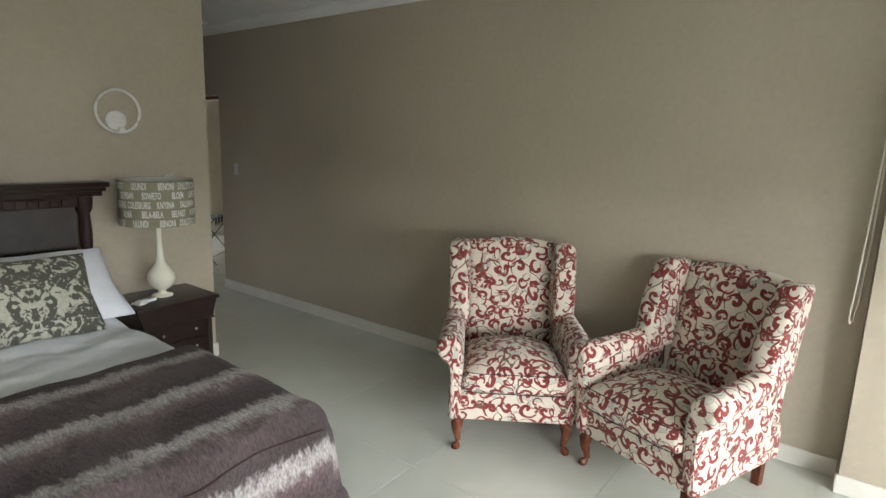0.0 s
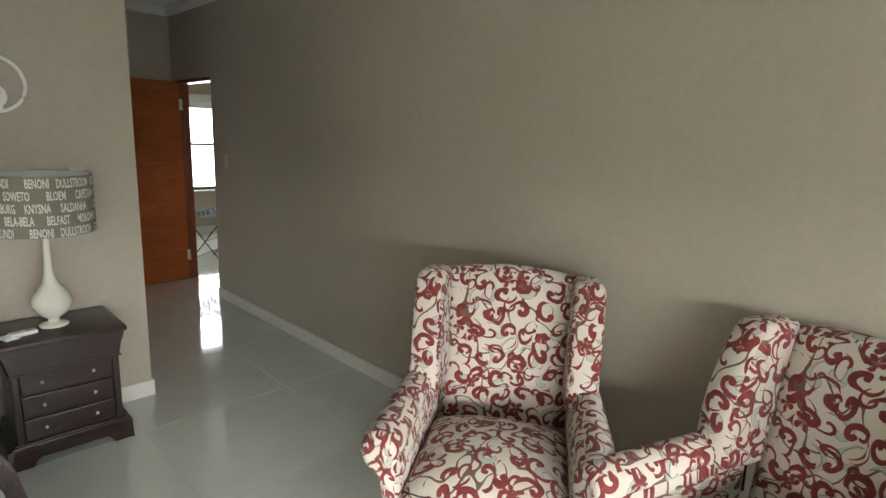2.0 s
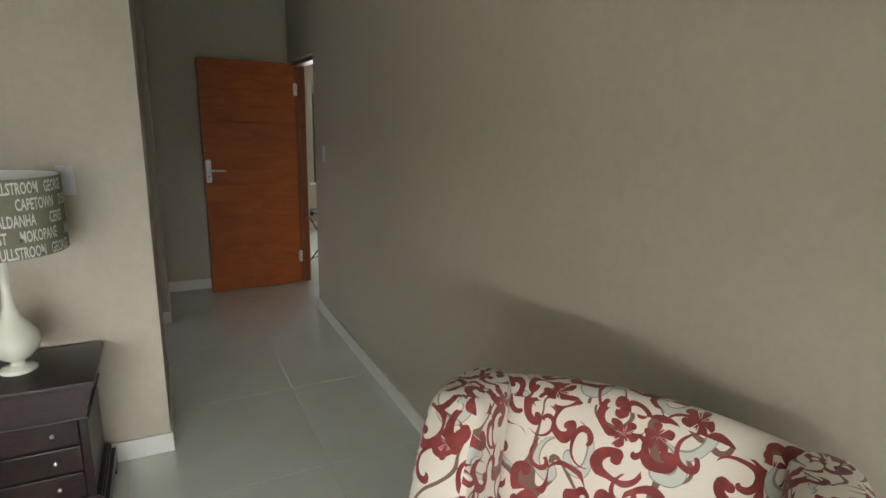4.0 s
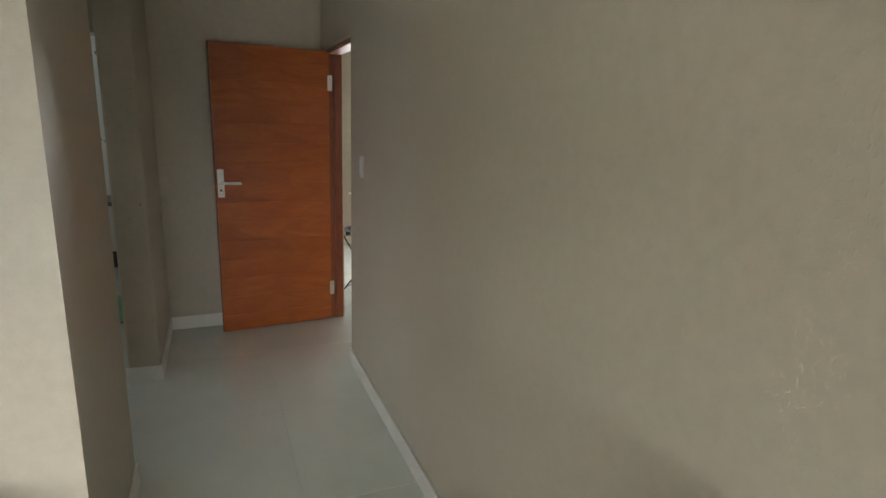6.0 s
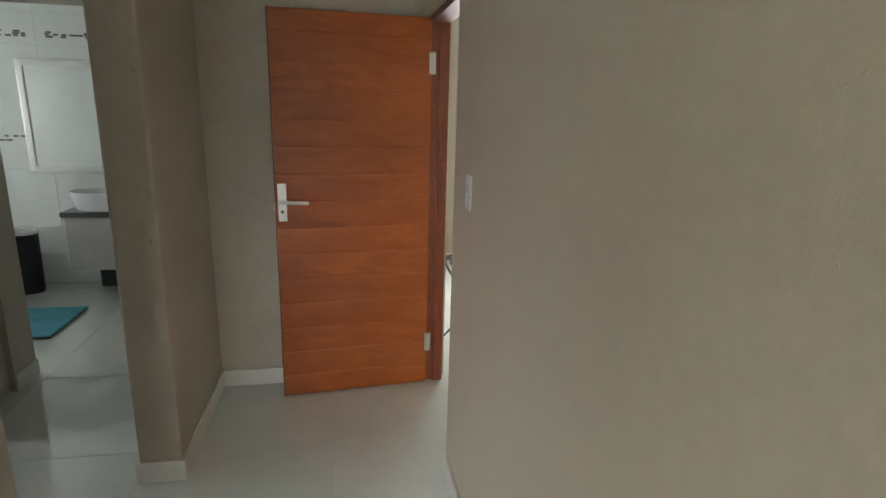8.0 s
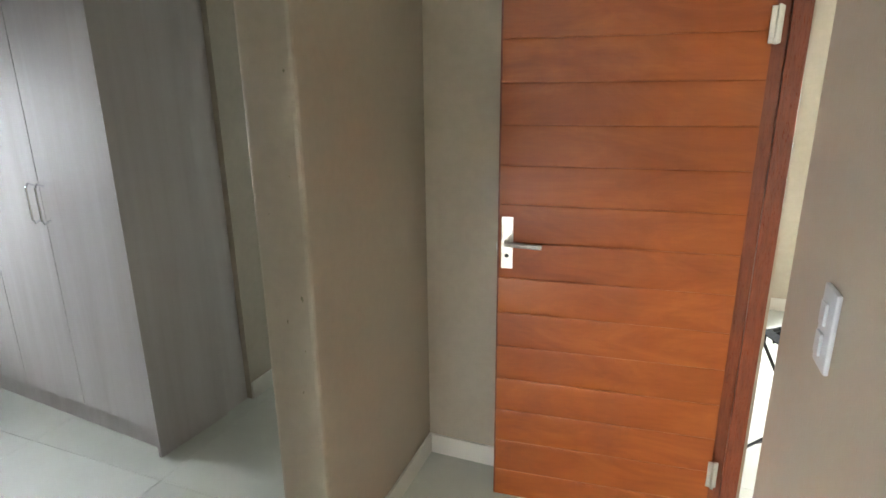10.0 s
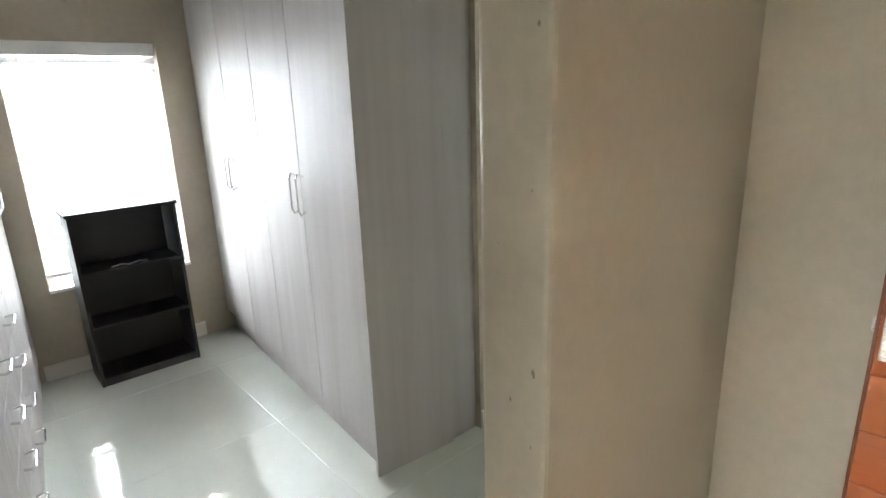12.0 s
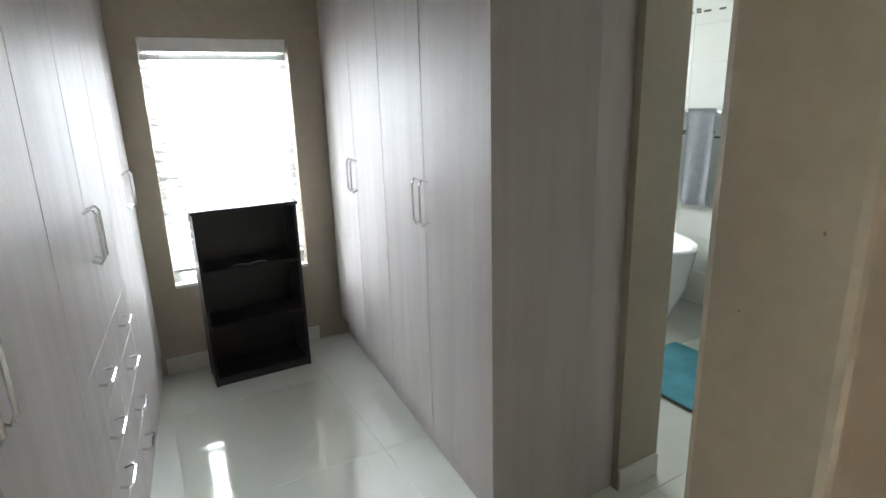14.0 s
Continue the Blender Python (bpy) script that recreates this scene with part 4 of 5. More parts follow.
duvet = thing("duvet", pose(0, 0, 0), "rumpled white cotton duvet spread on the bed", "duvet")
thicken(part("duvet_cover", cover(BX0 + 0.02, BX1 - 0.06, BY0 - 0.25, -1.62, 0.612, 0.28, 0.0, 0.09, 0.024, 3.1, 110, 110, 0.006)[0], M_LINEN, duvet, smooth=True), 0.03)
throw = thing("fur_throw", pose(0, 0, 0), "brown and silver banded faux fur throw over the bed foot", "throw")
fur, fur_at = cover(BX0 + 0.02, BX1 - 0.06, -1.36, -2.18, 0.664, 0.5, 0.52, 0.085, 0.018, 8.4, 150, 150, 0.045, 0.2, 0.04)
thicken(part("throw_cloth", fur, M_FUR, throw, smooth=True), 0.02)
v_seam = (0.82 + 0.11) / (0.82 + 0.52)
seam = [fur_at(0.06 + 0.72 * k / 60, v_seam) + Vector((0, -0.010, 0.010)) for k in range(61)]
part("seam", tube(seam, 0.004, 6), M_PIPING, throw, "dark stitched seam along the foot edge", smooth=True)



def soft_pillow(w, h, t, n=16):
    bm = bmesh.new()
    def side(s):
        def fn(u, v):
            x, y = (u - 0.5) * 2, (v - 0.5) * 2
            k = max(0.0, (1 - abs(x) ** 3)) ** 0.6 * max(0.0, (1 - abs(y) ** 3)) ** 0.6
            pinch = 1 - 0.07 * (1 - abs(x)) * abs(y) ** 2
            pinch2 = 1 - 0.07 * (1 - abs(y)) * abs(x) ** 2
            return Vector((x * w / 2 * pinch2, s * (t / 2 * k + 0.004), y * h / 2 * pinch))
        return fn
    a = grid_surface(side(-1), n, n, bm)
    b = grid_surface(side(1), n, n, bm)
    rim = [(i, 0) for i in range(n)] + [(n, j) for j in range(n)] + [(i, n) for i in range(n, 0, -1)] + [(0, j) for j in range(n, 0, -1)]
    for k in range(len(rim)):
        (i, j), (i2, j2) = rim[k], rim[(k + 1) % len(rim)]
        bm.faces.new((a[i][j], a[i2][j2], b[i2][j2], b[i][j]))
    return bm


for x in (-2.37, -3.25):
    p = thing("pillow", pose(x, -0.36, 0.80, -52, 0, 0), "white cotton pillow propped against the headboard", "pillow", "pillows")
    part("pillow_case", soft_pillow(0.78, 0.52, 0.2), M_LINEN, p, smooth=True)
for x, a in ((-2.5, 4), (-3.2, -4)):
    p = thing("cushion", pose(x, -0.60, 0.83, -33, 3, a), "olive and cream damask scatter cushion", "cushion", "scatter cushions")
    part("cushion_cover", soft_pillow(0.64, 0.44, 0.16, 20), M_DAMASK, p, smooth=True, uv=True)
    # pattern centred on the cushion
    me = p.children[0].data
    for lp in me.loops:
        co = me.vertices[lp.vertex_index].co
        me.uv_layers[0].data[lp.index].uv = (co.x, co.z)

# ---- bedside table, lamp, remote ----
ns = thing("bedside_table", pose(-1.65, -0.012, 0), "dark-stained three-drawer bedside table", "bedside table")
ns.scale.z = 1.034
part("top", boxes((-0.262, -0.425, 0.568, 0.262, -0.002, 0.592), bevel=0.006), M_ESPRESSO, ns, smooth=40)
part("cornice_moulding", prism([(-0.222, 0.45), (0.222, 0.45), (0.226, 0.47), (0.234, 0.51), (0.25, 0.555), (0.25, 0.567), (-0.25, 0.567), (-0.25, 0.555), (-0.234, 0.51), (-0.226, 0.47)], -0.405, -0.004), M_ESPRESSO, ns)
part("bead", boxes((-0.232, -0.412, 0.443, 0.232, -0.004, 0.452), bevel=0.003), M_ESPRESSO, ns)
part("carcass", boxes((-0.218, -0.372, 0.11, 0.218, -0.006, 0.449)), M_ESPRESSO, ns)
for s in (-1, 1):
    part("pilaster", boxes((s * 0.207 - 0.014, -0.392, 0.11, s * 0.207 + 0.014, -0.372, 0.443), bevel=0.004), M_ESPRESSO, ns)
for k in range(3):
    z = 0.118 + 0.11 * k
    dr = part("drawer", boxes((-0.188, -0.386, z, 0.188, -0.3725, z + 0.102), bevel=0.005), M_ESPRESSO, ns)
    for s in (-1, 1):
        part("knob", lathe([(0.004, 0), (0.004, 0.008), (0.008, 0.012), (0.008, 0.017), (0.004, 0.02)], 10), M_STEEL, dr, "small steel knob", smooth=40, m=pose(s * 0.105, -0.386, z + 0.055, 90, 0, 0))
part("base_moulding", boxes((-0.245, -0.41, 0.092, 0.245, -0.004, 0.11), (-0.236, -0.4, 0.108, 0.236, -0.004, 0.117), bevel=0.004), M_ESPRESSO, ns)
foot = [(-0.262, 0.0), (-0.17, 0.0), (-0.16, 0.022), (-0.14, 0.04), (0.14, 0.04), (0.16, 0.022), (0.17, 0.0), (0.262, 0.0), (0.25, 0.05), (0.242, 0.092), (-0.242, 0.092), (-0.25, 0.05)]
part("plinth", prism(foot, -0.41, -0.39), M_ESPRESSO, ns)
side_foot = [(-0.41, 0.0), (-0.33, 0.0), (-0.31, 0.04), (-0.1, 0.04), (-0.08, 0.0), (-0.01, 0.0), (-0.01, 0.092), (-0.4, 0.092)]
for s in (-1, 1):
    part("plinth", prism(side_foot, s * 0.252 - 0.01, s * 0.252 + 0.01 - (0.002 if s > 0 else -0.002), None, "x"), M_ESPRESSO, ns)

LAMP = (-1.653, -0.216, 0.6128)
lamp = thing("table_lamp", pose(*LAMP), "cream ceramic gourd lamp with khaki lettered drum shade", "table lamp")
part("lamp_base", lathe([(0.062, 0), (0.064, 0.008), (0.05, 0.016), (0.026, 0.022), (0.022, 0.034), (0.028, 0.042), (0.05, 0.055), (0.076, 0.085), (0.087, 0.118), (0.08, 0.152), (0.056, 0.185), (0.034, 0.215), (0.022, 0.26), (0.016, 0.33), (0.0155, 0.44), (0.019, 0.495), (0.012, 0.51)], 40), M_CREAM, lamp, smooth=True)
SR, SZ0, SZ1 = 0.215, 0.472, 0.748
sh = bmesh.new()
n = 64
prof = [(SR, SZ0), (SR, SZ1), (SR - 0.003, SZ1), (SR - 0.003, SZ0)]
rings = [[sh.verts.new((r * math.cos(2 * math.pi * k / n), r * math.sin(2 * math.pi * k / n), z)) for k in range(n)] for r, z in prof]
for a, b in zip(rings, rings[1:] + rings[:1]):
    for k in range(n):
        sh.faces.new((a[k], a[(k + 1) % n], b[(k + 1) % n], b[k]))
shade = part("shade", sh, M_SHADE, lamp, "khaki linen drum shade printed with town names", smooth=40)
lin = lathe([(SR - 0.004, SZ0 + 0.001), (SR - 0.004, SZ1 - 0.001)], 64)
bmesh.ops.delete(lin, geom=[f for f in lin.faces if len(f.verts) > 4], context="FACES_ONLY")
part("lining", lin, M_SHADE_W, shade, "white shade lining", smooth=True)
part("spider", tube([(-SR + 0.004, 0, SZ1 - 0.03), (0, 0, SZ1 - 0.035), (SR - 0.004, 0, SZ1 - 0.03)], 0.003, 6), M_STEEL, lamp)
part("bulb", lathe([(0.012, 0.49), (0.014, 0.53), (0.03, 0.57), (0.032, 0.6), (0.02, 0.625), (0.004, 0.632)], 18), M_CERAMIC, lamp, smooth=True)

# words round the shade, bent onto the drum
ROWS = ((-2.47, ("ULUNDI", "BENONI", "DULLSTROOM", "GEORGE")), (-2.85, ("DURBAN", "SOWETO", "BLOEM", "CAPETOWN")), (-2.5, ("COLESBURG", "KNYSNA", "SALDANHA", "CERES")), (-2.85, ("ALMA", "BELA-BELA", "BELFAST", "MOKOPANE")), (-2.47, ("ULUNDI", "BENONI", "DULLSTROOM", "GEORGE")))


def word_mesh(word, height, squeeze):
    cu = bpy.data.curves.new("word", "FONT")
    cu.body, cu.size, cu.align_x, cu.resolution_u = word, height, "CENTER", 2
    cu.offset = 0.0011
    tmp = new("tmp_word", cu)
    dg = bpy.context.evaluated_depsgraph_get()
    me = bpy.data.meshes.new_from_object(tmp.evaluated_get(dg))
    bpy.data.objects.remove(tmp)
    bpy.data.curves.remove(cu)
    bm = bmesh.new()
    bm.from_mesh(me)
    bpy.data.meshes.remove(me)
    for v in bm.verts:
        v.co.x *= squeeze
    return bm


cache = {}
for r, (turn0, row) in enumerate(ROWS):
    z = SZ1 - 0.05 - r * 0.0555
    for k in range(9):
        word = row[k % 4]
        if word not in cache:
            cache[word] = word_mesh(word, 0.057, 0.43)
        bm = cache[word].copy()
        a0 = turn0 + (2 * math.pi / 9) * k
        for v in bm.verts:
            a = a0 + v.co.x / SR
            v.co = Vector(((SR + 0.0012) * math.cos(a), (SR + 0.0012) * math.sin(a), z + v.co.y))
        part("lettering", bm, M_LETTER, shade, "white printed town name")

rc = thing("remote_control", pose(-1.79, -0.29, 0.6128, 0, 0, 12), "white air conditioner remote on the bedside table", "remote control")
part("case", boxes((-0.055, -0.024, 0, 0.055, 0.024, 0.018), bevel=0.006), M_WHITE, rc, smooth=40)
part("screen", boxes((0.012, -0.016, 0.0182, 0.045, 0.016, 0.0192)), M_TOWEL_B, rc)
r2 = thing("remote_control", pose(-1.845, -0.315, 0.6128, 0, 0, 18), "grey gate remote on the bedside table", "remote control")
part("case", boxes((-0.03, -0.035, 0, 0.03, 0.035, 0.012), bevel=0.004), M_WHITE, r2, smooth=40)

# wall light above the bed
sc = thing("wall_light", pose(-1.766, 0.011, 1.766), "white ring-shaped wall light above the bedside table", "wall light")
ring_pts = [(0.128 * math.cos(2 * math.pi * k / 48), -0.045, 0.128 * math.sin(2 * math.pi * k / 48)) for k in range(48)]
part("ring", tube(ring_pts, 0.0085, 10, None, True), M_WHITE, sc, smooth=True)
part("backplate", lathe([(0.058, 0), (0.058, 0.018), (0.05, 0.024)], 36), M_WHITE, sc, smooth=40, m=pose(0, 0, -0.055, 90, 0, 0))
part("knob", lathe([(0.018, 0), (0.02, 0.008), (0.02, 0.022), (0.016, 0.026)], 20), M_WHITE, sc, smooth=40, m=pose(0.015, -0.03, -0.112, 90, 0, 0))
part("stem", tube([(0.01, -0.004, -0.09), (0.015, -0.04, -0.112)], 0.006, 8), M_WHITE, sc)

# ---- dressing room ----


def bow_handle(length=0.16, reach=0.032, r=0.0052):
    """Upright D-shaped bar with angled ends, in the local x-z plane standing off along -y."""
    h = length / 2
    pts = [(0, 0, h - 0.012), (0, -reach * 0.75, h), (0, -reach, h - 0.016), (0, -reach, -h + 0.016), (0, -reach * 0.75, -h), (0, 0, -h + 0.012)]
    return tube(pts, r, 8)


WH = 2.42


def wardrobe_unit(m, w, depth, label, split, handle_x, group, end=False, drawers=0, drawer_top=0.0, handle_z=1.17, kick=0.14, recess=0.012):
    """Unit from local x 0 to w, front at local y 0, back at y depth; split is the seam between its two doors."""
    t = thing("wardrobe", m, label, "wardrobe", group)
    part("body", boxes((0.0005, 0.02, kick, w - 0.0005, depth, WH)), M_LAM, t)
    part("kickboard", boxes((0.0005, recess, 0.001, w - 0.0005, depth - 0.01, kick - 0.001)), M_LAM, t)
    z0 = kick + 0.002
    seams = (0, split, w)
    if drawers:
        dh = (drawer_top - z0) / drawers
        for k in range(drawers):
            for a, b in zip(seams, seams[1:]):
                d = part("drawer", boxes((a + 0.0028, 0, z0 + dh * k + 0.0028, b - 0.0028, 0.018, z0 + dh * (k + 1) - 0.0028), bevel=0.001), M_LAM, t)
                part("handle", bow_handle(0.13, 0.034), M_CHROME, d, "chrome bow handle", smooth=40, m=pose((a + b) / 2, 0, z0 + dh * (k + 0.62), 0, 90, 0))
        z0 = drawer_top
    for k in range(2):
        d = part("door", boxes((seams[k] + 0.0028, 0, z0 + 0.0028, seams[k + 1] - 0.0028, 0.018, WH), bevel=0.001), M_LAM, t)
        part("handle", bow_handle(0.18, 0.036), M_CHROME, d, "chrome bow handle", smooth=40, m=pose(handle_x + (-0.035, 0.035)[k], 0, handle_z, 0, 0, 0))
    if end:
        part("end_panel", boxes((w, -0.002, 0.001, w + 0.018, depth, WH)), M_LAM, t)
    return t


RY, RT = 2.206, 4.6
RX = -2.311
for x1, x0, seam_x, e in ((RX, -3.308, -2.822, True), (-3.308, -4.365, -3.775, False)):
    k = 1 / math.cos(radians(RT))
    wardrobe_unit(pose(x0, RY + (RX - x0) * math.tan(radians(RT)), 0, 0, 0, -RT), (x1 - x0) * k, 0.40, "tall grey driftwood laminate wardrobe with paired doors", (seam_x - x0) * k, (seam_x - x0) * k, "wardrobes", e, recess=0.045)
filler = thing("end_panel", pose(0, 0, 0), "grey laminate end panel closing the wardrobe run to the wall", "panel")
part("board", boxes((-2.292, RY + 0.40, 0.001, -2.275, BATH_Y0 - 0.002, WH)), M_LAM, filler)
part("edge_strip", boxes((-2.2985, RY + 0.398, 0.001, -2.2745, RY + 0.3995, WH)), M_LAM, filler)
# opposite run, its front towards +y
LY, LT = 1.253, 6.0


def left_run(x):
    """Pose of the run's unit whose east end is at x."""
    return pose(x, LY - (x - WIN_X) * math.tan(radians(LT)), 0, 0, 0, 180 - LT)


for x0, x1, seam_x, grip, dr in ((-3.472, -4.372, -4.085, -4.045, 0), (-2.487, -3.472, -2.985, -2.965, 4), (-1.36, -2.487, -1.9, -1.89, 0)):
    k = 1 / math.cos(radians(LT))
    wardrobe_unit(left_run(x0), (x0 - x1) * k, 0.6, "tall grey laminate wardrobe with two columns of drawers below its doors" if dr else "tall grey driftwood laminate wardrobe with paired doors", (x0 - seam_x) * k, (x0 - grip) * k, "wardrobes", False, dr, 0.845)

bc = thing("bookcase", pose(-4.045, 1.775, 0, 0, 0, 0), "small black-brown open bookcase standing before the window", "bookcase")
part("side_panel", boxes((-0.255, -0.275, 0, 0, -0.258, 1.0), bevel=0.001), M_BOOKCASE, bc)
part("side_panel", boxes((-0.255, 0.258, 0, 0, 0.275, 1.0), bevel=0.001), M_BOOKCASE, bc)
part("top", boxes((-0.26, -0.285, 1.001, 0.006, 0.285, 1.02), bevel=0.002), M_BOOKCASE, bc)
part("back_panel", boxes((-0.254, -0.257, 0.02, -0.246, 0.257, 0.999)), M_BOOKCASE, bc)
for z in (0.03, 0.345, 0.665):
    part("shelf", boxes((-0.245, -0.257, z, -0.004, 0.257, z + 0.018)), M_BOOKCASE, bc)
part("kickboard", boxes((-0.02, -0.257, 0.0, -0.006, 0.257, 0.029)), M_BOOKCASE, bc)
cb = thing("cable", pose(-4.16, 1.76, 0.688), "thin dark cable lying on the bookcase shelf", "cable")
part("lead", tube([(0.08, -0.09, 0), (0.1, -0.04, 0.012), (0.09, 0.0, 0.0), (0.11, 0.05, 0.016), (0.08, 0.1, 0.0)], 0.004, 6), M_TOWEL_B, cb, smooth=True)

# ---- bathroom ----
van = thing("vanity", pose(-2.32, 4.35, 0), "floating grey vanity with granite top", "vanity")
part("body", boxes((-0.28, 0.02, 0.24, 0.75, 0.501, 0.68)), M_LAM, van)
part("worktop", boxes((-0.3, -0.01, 0.682, 0.77, 0.5, 0.72), bevel=0.004), M_GRANITE, van)
for k in range(2):
    z = 0.245 + k * 0.217
    d = part("drawer", boxes((0.2, 0, z, 0.74, 0.018, z + 0.21), bevel=0.001), M_LAM, van)
    part("handle", bow_handle(0.2, 0.03), M_CHROME, d, smooth=40, m=pose(0.44, 0, z + 0.13, 0, 90, 0))
for x0 in (-0.27,):
    d = part("door", boxes((x0, 0, 0.245, x0 + 0.465, 0.018, 0.675), bevel=0.001), M_LAM, van)
    part("handle", bow_handle(0.14, 0.03), M_CHROME, d, smooth=40, m=pose(x0 + 0.43, 0, 0.58))
# added black block in place of the shade under the wall-hung cabinet
part("plinth", boxes((-0.2, 0.34, 0.001, 0.7, 0.5, 0.235)), M_BLACK, van)
bs = thing("basin", pose(-2.33, 4.55, 0.7205), "white rounded counter basin", "basin")
bb = bmesh.new()
prof = [(0.24, 0.0), (0.265, 0.05), (0.28, 0.14), (0.27, 0.145), (0.25, 0.06), (0.1, 0.03)]
lathe(prof, 32, bb)
for v in bb.verts:
    v.co.y *= 0.7
part("bowl", bb, M_CERAMIC, bs, smooth=40)
tp = thing("basin_tap", pose(-2.33, 4.76, 0.7205), "chrome basin mixer tap", "tap")
part("spout", tube([(0, 0, 0), (0, 0, 0.25), (0, -0.03, 0.275), (0, -0.1, 0.265), (0, -0.12, 0.24)], 0.019, 12), M_CHROME, tp, smooth=40)
part("lever", tube([(0, 0, 0.26), (0.02, 0.0, 0.3), (0.05, 0, 0.31)], 0.007, 8), M_CHROME, tp, smooth=40)
mi = thing("mirror", pose(-2.6, BATH_N - 0.012, 0.98), "silver framed wall mirror above the vanity", "mirror")
part("mirror_glass", boxes((-0.36, -0.006, 0.05, 0.36, -0.001, 0.86)), M_MIRROR, mi)
part("mirror_frame", boxes((-0.41, -0.02, 0, 0.41, 0, 0.05), (-0.41, -0.02, 0.86, 0.41, 0, 0.91), (-0.41, -0.02, 0.05, -0.36, 0, 0.86), (0.36, -0.02, 0.05, 0.41, 0, 0.86), bevel=0.004), M_STEEL, mi)

bt = thing("bathtub", pose(-3.87, 4.26, 0), "white freestanding oval bathtub", "bathtub")
tb = bmesh.new()
lathe([(0.55, 0.0), (0.62, 0.03), (0.74, 0.3), (0.79, 0.55), (0.805, 0.575), (0.79, 0.585), (0.76, 0.57), (0.7, 0.3), (0.5, 0.12)], 48, tb)
for v in tb.verts:
    v.co.y *= 0.48
part("tub", tb, M_CERAMIC, bt, smooth=50)
bn = thing("pedal_bin", pose(-3.02, 4.60, 0), "tall black pedal bin beside the tub", "bin")
part("bin_body", lathe([(0.085, 0), (0.09, 0.02), (0.095, 0.5)], 24), M_BLACK, bn, smooth=40)
part("lid", lathe([(0.098, 0.502), (0.098, 0.53), (0.06, 0.555), (0.01, 0.56)], 24), M_STEEL, bn, smooth=40)
rail = thing("towel_rail", pose(-3.62, BATH_N - 0.001, 1.42), "chrome towel rail on the tiled wall", "towel rail")
part("bar", tube([(-0.3, -0.07, 0), (0.3, -0.07, 0)], 0.009, 10), M_CHROME, rail, smooth=40)
for x in (-0.28, 0.28):
    part("bracket", tube([(x, 0, 0), (x, -0.07, 0)], 0.012, 10), M_CHROME, rail, smooth=40)


def towel(m, w, h, material, label, stripes):
    t = thing("towel", m, label, "towel", "towels")
    bm = bmesh.new()
    def fn(u, v):
        return Vector(((u - 0.5) * w, 0.012 * math.sin(u * 9 + v * 2) * (0.3 + v) - 0.012 * v, 0.02 - h * v))
    grid_surface(fn, 16, 16, bm)
    bmesh.ops.solidify(bm, geom=bm.faces[:], thickness=0.012)
    part("cloth", bm, material, t, smooth=True)
    for k in range(stripes):
        part("stripe", boxes((-w / 2 + 0.01, -0.036, -h + 0.1 + 0.045 * k, w / 2 - 0.01, -0.03, -h + 0.112 + 0.045 * k)), M_TOWEL_B, t, "grey woven stripe")


towel(pose(-3.74, BATH_N - 0.085, 1.42), 0.26, 0.7, M_TOWEL_A, "white bath towel with grey stripes on the rail", 3)
towel(pose(-3.47, BATH_N - 0.085, 1.42), 0.22, 0.68, M_TOWEL_B, "grey towel hanging on the rail", 0)
for m0, w, d, mm, lab in ((pose(-2.72, 3.82, 0.0085, 0, 0, 0), 0.62, 0.6, M_BLUEMAT, "blue-green bath mat on the bathroom floor"), (pose(-1.52, 3.27, 0.0085, 0, 0, 0), 0.36, 0.7, M_GREENMAT, "dark green bath mat by the doorway")):
    t = thing("bath_mat", m0, lab, "bath mat")
    part("mat_body", boxes((-w / 2, -d / 2, 0, w / 2, d / 2, 0.012), bevel=0.005), mm, t)
    part("binding", boxes((-w / 2 - 0.008, -d / 2 - 0.008, 0, w / 2 + 0.008, -d / 2 - 0.0005, 0.008), bevel=0.002), M_BLACK, t)

# ---- far room: folding luggage rack ----
rack = thing("luggage_rack", pose(0.62, 3.2, 0, 0, 0, 38), "black folding luggage rack with webbing straps and crossed legs", "luggage rack")
RW, RD, RZ = 0.33, 0.24, 0.60
for y, side in ((-RD, 1), (RD, -1)):
    part("rail", tube([(-RW, y, RZ), (RW, y, RZ)], 0.011, 10), M_BLACK, rack, smooth=40)
    for x in (-RW + 0.03, RW - 0.03):
        part("leg", tube([(x + 0.006 * side, y, RZ), (x + 0.006 * side, 0.0, RZ * 0.5), (x + 0.006 * side, -y, 0.008), (x + 0.006 * side, -y * 1.1, 0.006)], 0.007, 8), M_BLACK, rack, smooth=40)
    part("stretcher", tube([(-RW + 0.03, -y * 0.72, RZ * 0.14), (RW - 0.03, -y * 0.72, RZ * 0.14)], 0.006, 8), M_BLACK, rack, smooth=40)
part("pivot", tube([(-RW + 0.02, 0, RZ * 0.5), (RW - 0.02, 0, RZ * 0.5)], 0.005, 8), M_BLACK, rack)
for k in range(6):
    x = -RW + 0.05 + 0.1 * k
    strap = bmesh.new()
    top = [(RD * (2 * q / 12 - 1), RZ + 0.012 - 0.035 * math.sin(math.pi * q / 12)) for q in range(13)]
    line = [(-RD - 0.013, RZ - 0.07), (-RD - 0.014, RZ)] + top + [(RD + 0.014, RZ), (RD + 0.013, RZ - 0.07)]
    low = [(y * 0.99, z - 0.003) for y, z in reversed(line)]
    prism(line + low, x - 0.029, x + 0.029, strap, "x")
    part("strap", strap, M_STRAP, rack, "black woven webbing strap")

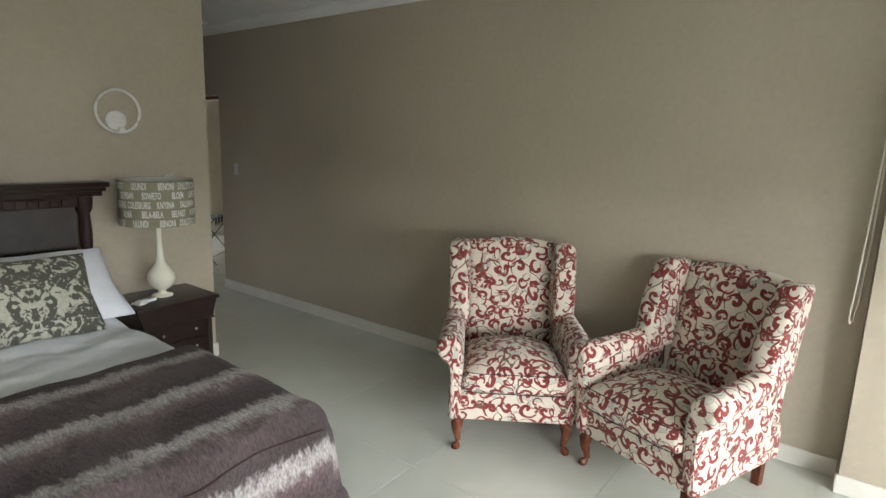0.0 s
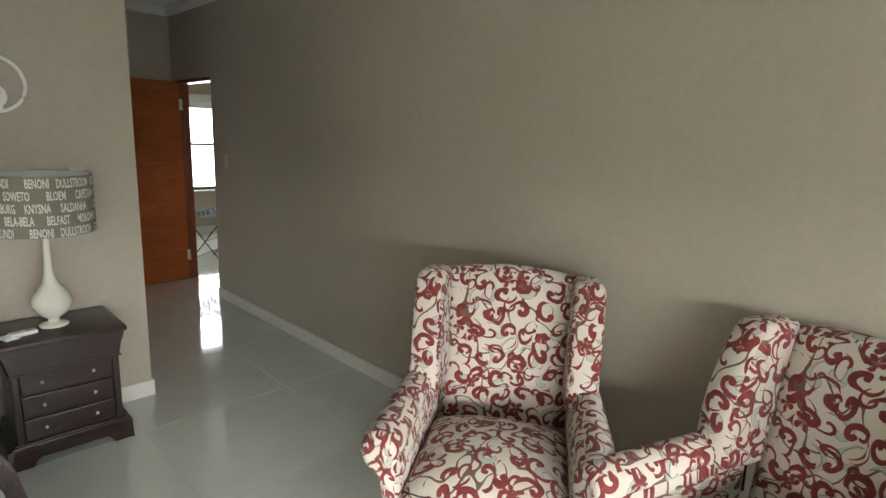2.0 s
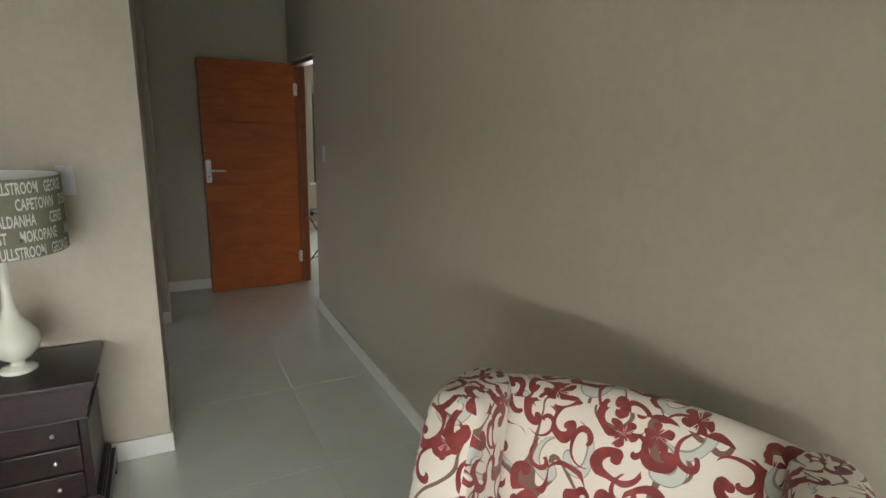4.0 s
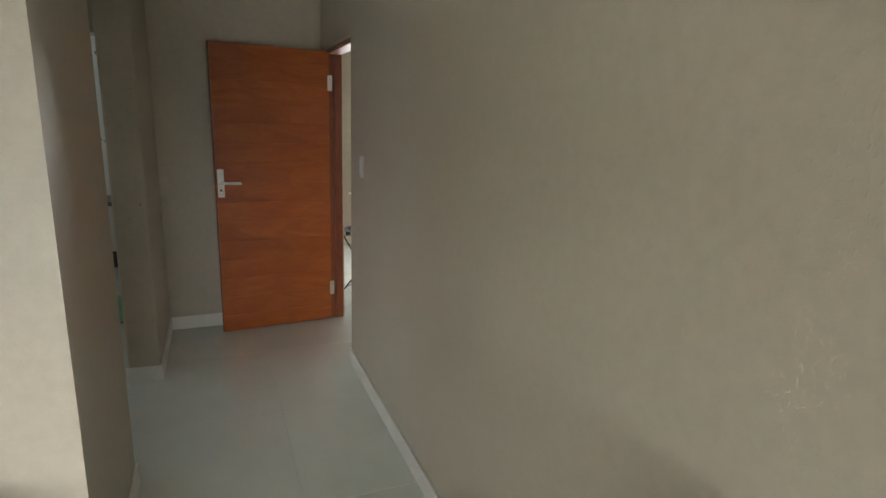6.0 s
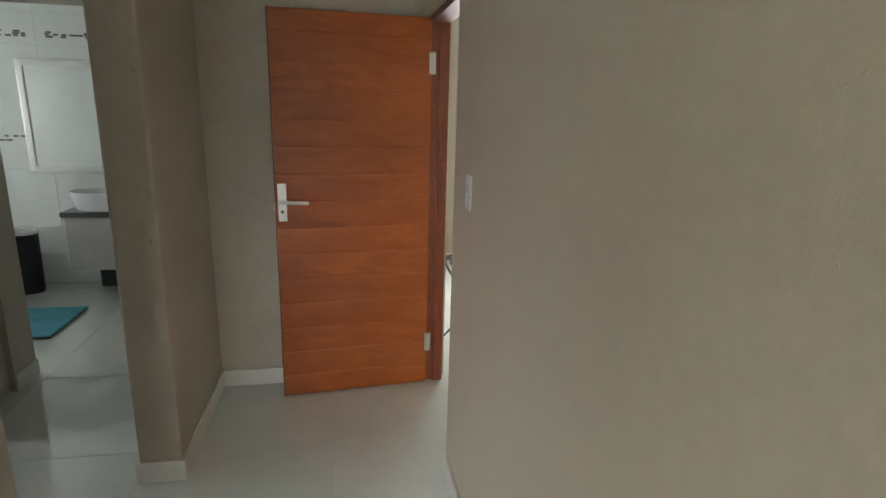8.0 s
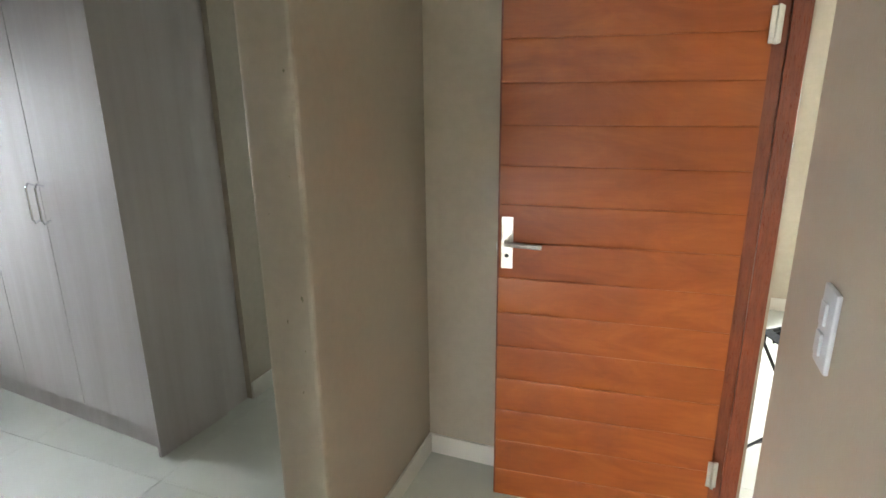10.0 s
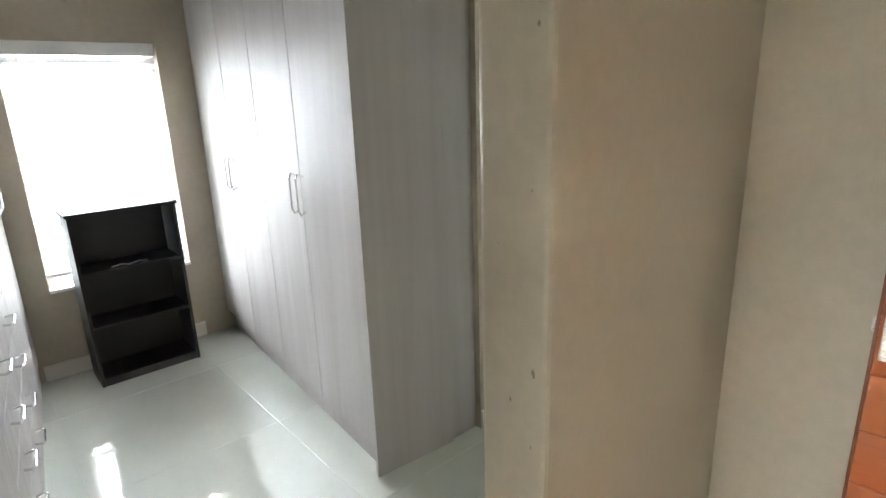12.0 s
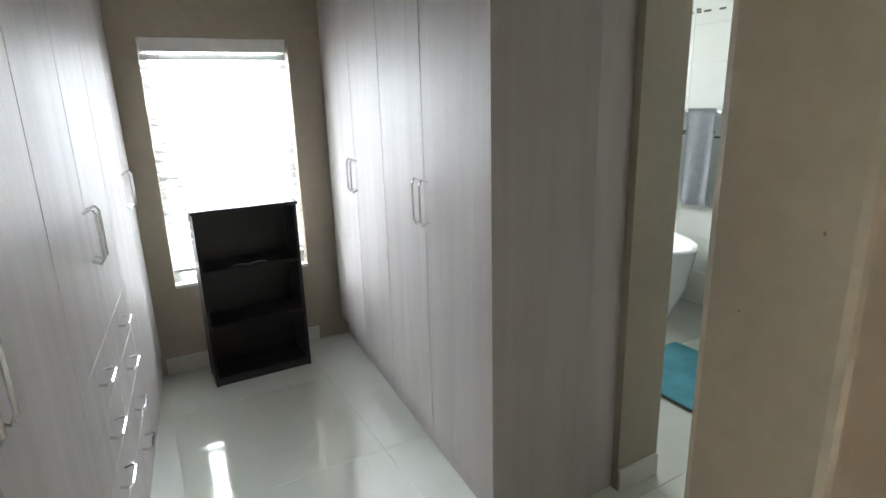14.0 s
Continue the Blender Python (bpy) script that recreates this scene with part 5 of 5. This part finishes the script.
# ---- chips and marks on the stub's corner ----
rng = random.Random(4)
chip_at = ((-1.172, 1.066, 0.0048), (-1.23, 0.987, 0.0028), (-1.196, 0.759, 0.0026), (-1.17, 1.693, 0.003), (-1.176, 0.9, 0.0016), (-1.26, 1.31, 0.0014), (-1.18, 1.42, 0.0014))
for x, z, r in chip_at:
    chip = bmesh.new()
    ring = [(x + r * rng.uniform(0.5, 1.2) * math.cos(a), z + 2.0 * r * rng.uniform(0.5, 1.2) * math.sin(a)) for a in [2 * math.pi * q / 9 for q in range(9)]]
    prism(ring, STUB[2] - 0.0012, STUB[2] - 0.0002, chip)
    part("chip", chip, M_SHADE, bpy.data.objects["wall_stub"], "small chip in the plaster")

# ---- floor: slab and polished tiles ----
floor = structure("floor", boxes((WEST - 0.2, SOUTH_Y - 0.2, -0.2, RX1 + 0.2, RY1 + 0.2, -0.0035)), M_GROUT, "polished pale porcelain tile floor", "floor")
TS = 0.8333
g = 0.002
full = mesh_of("tile", boxes((g / 2, g / 2, -0.012, TS - g / 2, TS - g / 2, 0.0), bevel=0.0012), M_TILE)
x_at = -0.505 - 7 * TS
while x_at < RX1:
    y_at = -1.25 - 6 * TS
    while y_at < RY1:
        o = new("tile", full)
        o.parent = floor
        o.location = (x_at, y_at, rng.uniform(-0.0004, 0.0))
        y_at += TS
    x_at += TS

# bathroom wall tiles: glazed field tiles in joints and two mosaic bands
north = bpy.data.objects["wall_bath_north"]
ft = mesh_of("tile", boxes((0.001, -0.007, 0.001, 0.398, 0, 0.248), bevel=0.001), M_WTILE)
for i in range(9):
    for j in range(10):
        o = new("tile", ft)
        o.parent = north
        o.location = (-4.84 + 0.4 * i, BATH_N - 0.0005, 0.0 + 0.25 * j)
mosaic = bmesh.new()
for z in (1.235, 2.06):
    for i in range(60):
        for j in range(3):
            if rng.random() < 0.6:
                x = -4.8 + 0.058 * i + rng.uniform(0, 0.01)
                b2 = (x, BATH_N - 0.0095, z + 0.017 * j, x + rng.uniform(0.03, 0.054), BATH_N - 0.0078, z + 0.014 + 0.017 * j)
                box(mosaic, *b2)
part("mosaic_band", mosaic, M_GRANITE, north, "dark mosaic border strips")
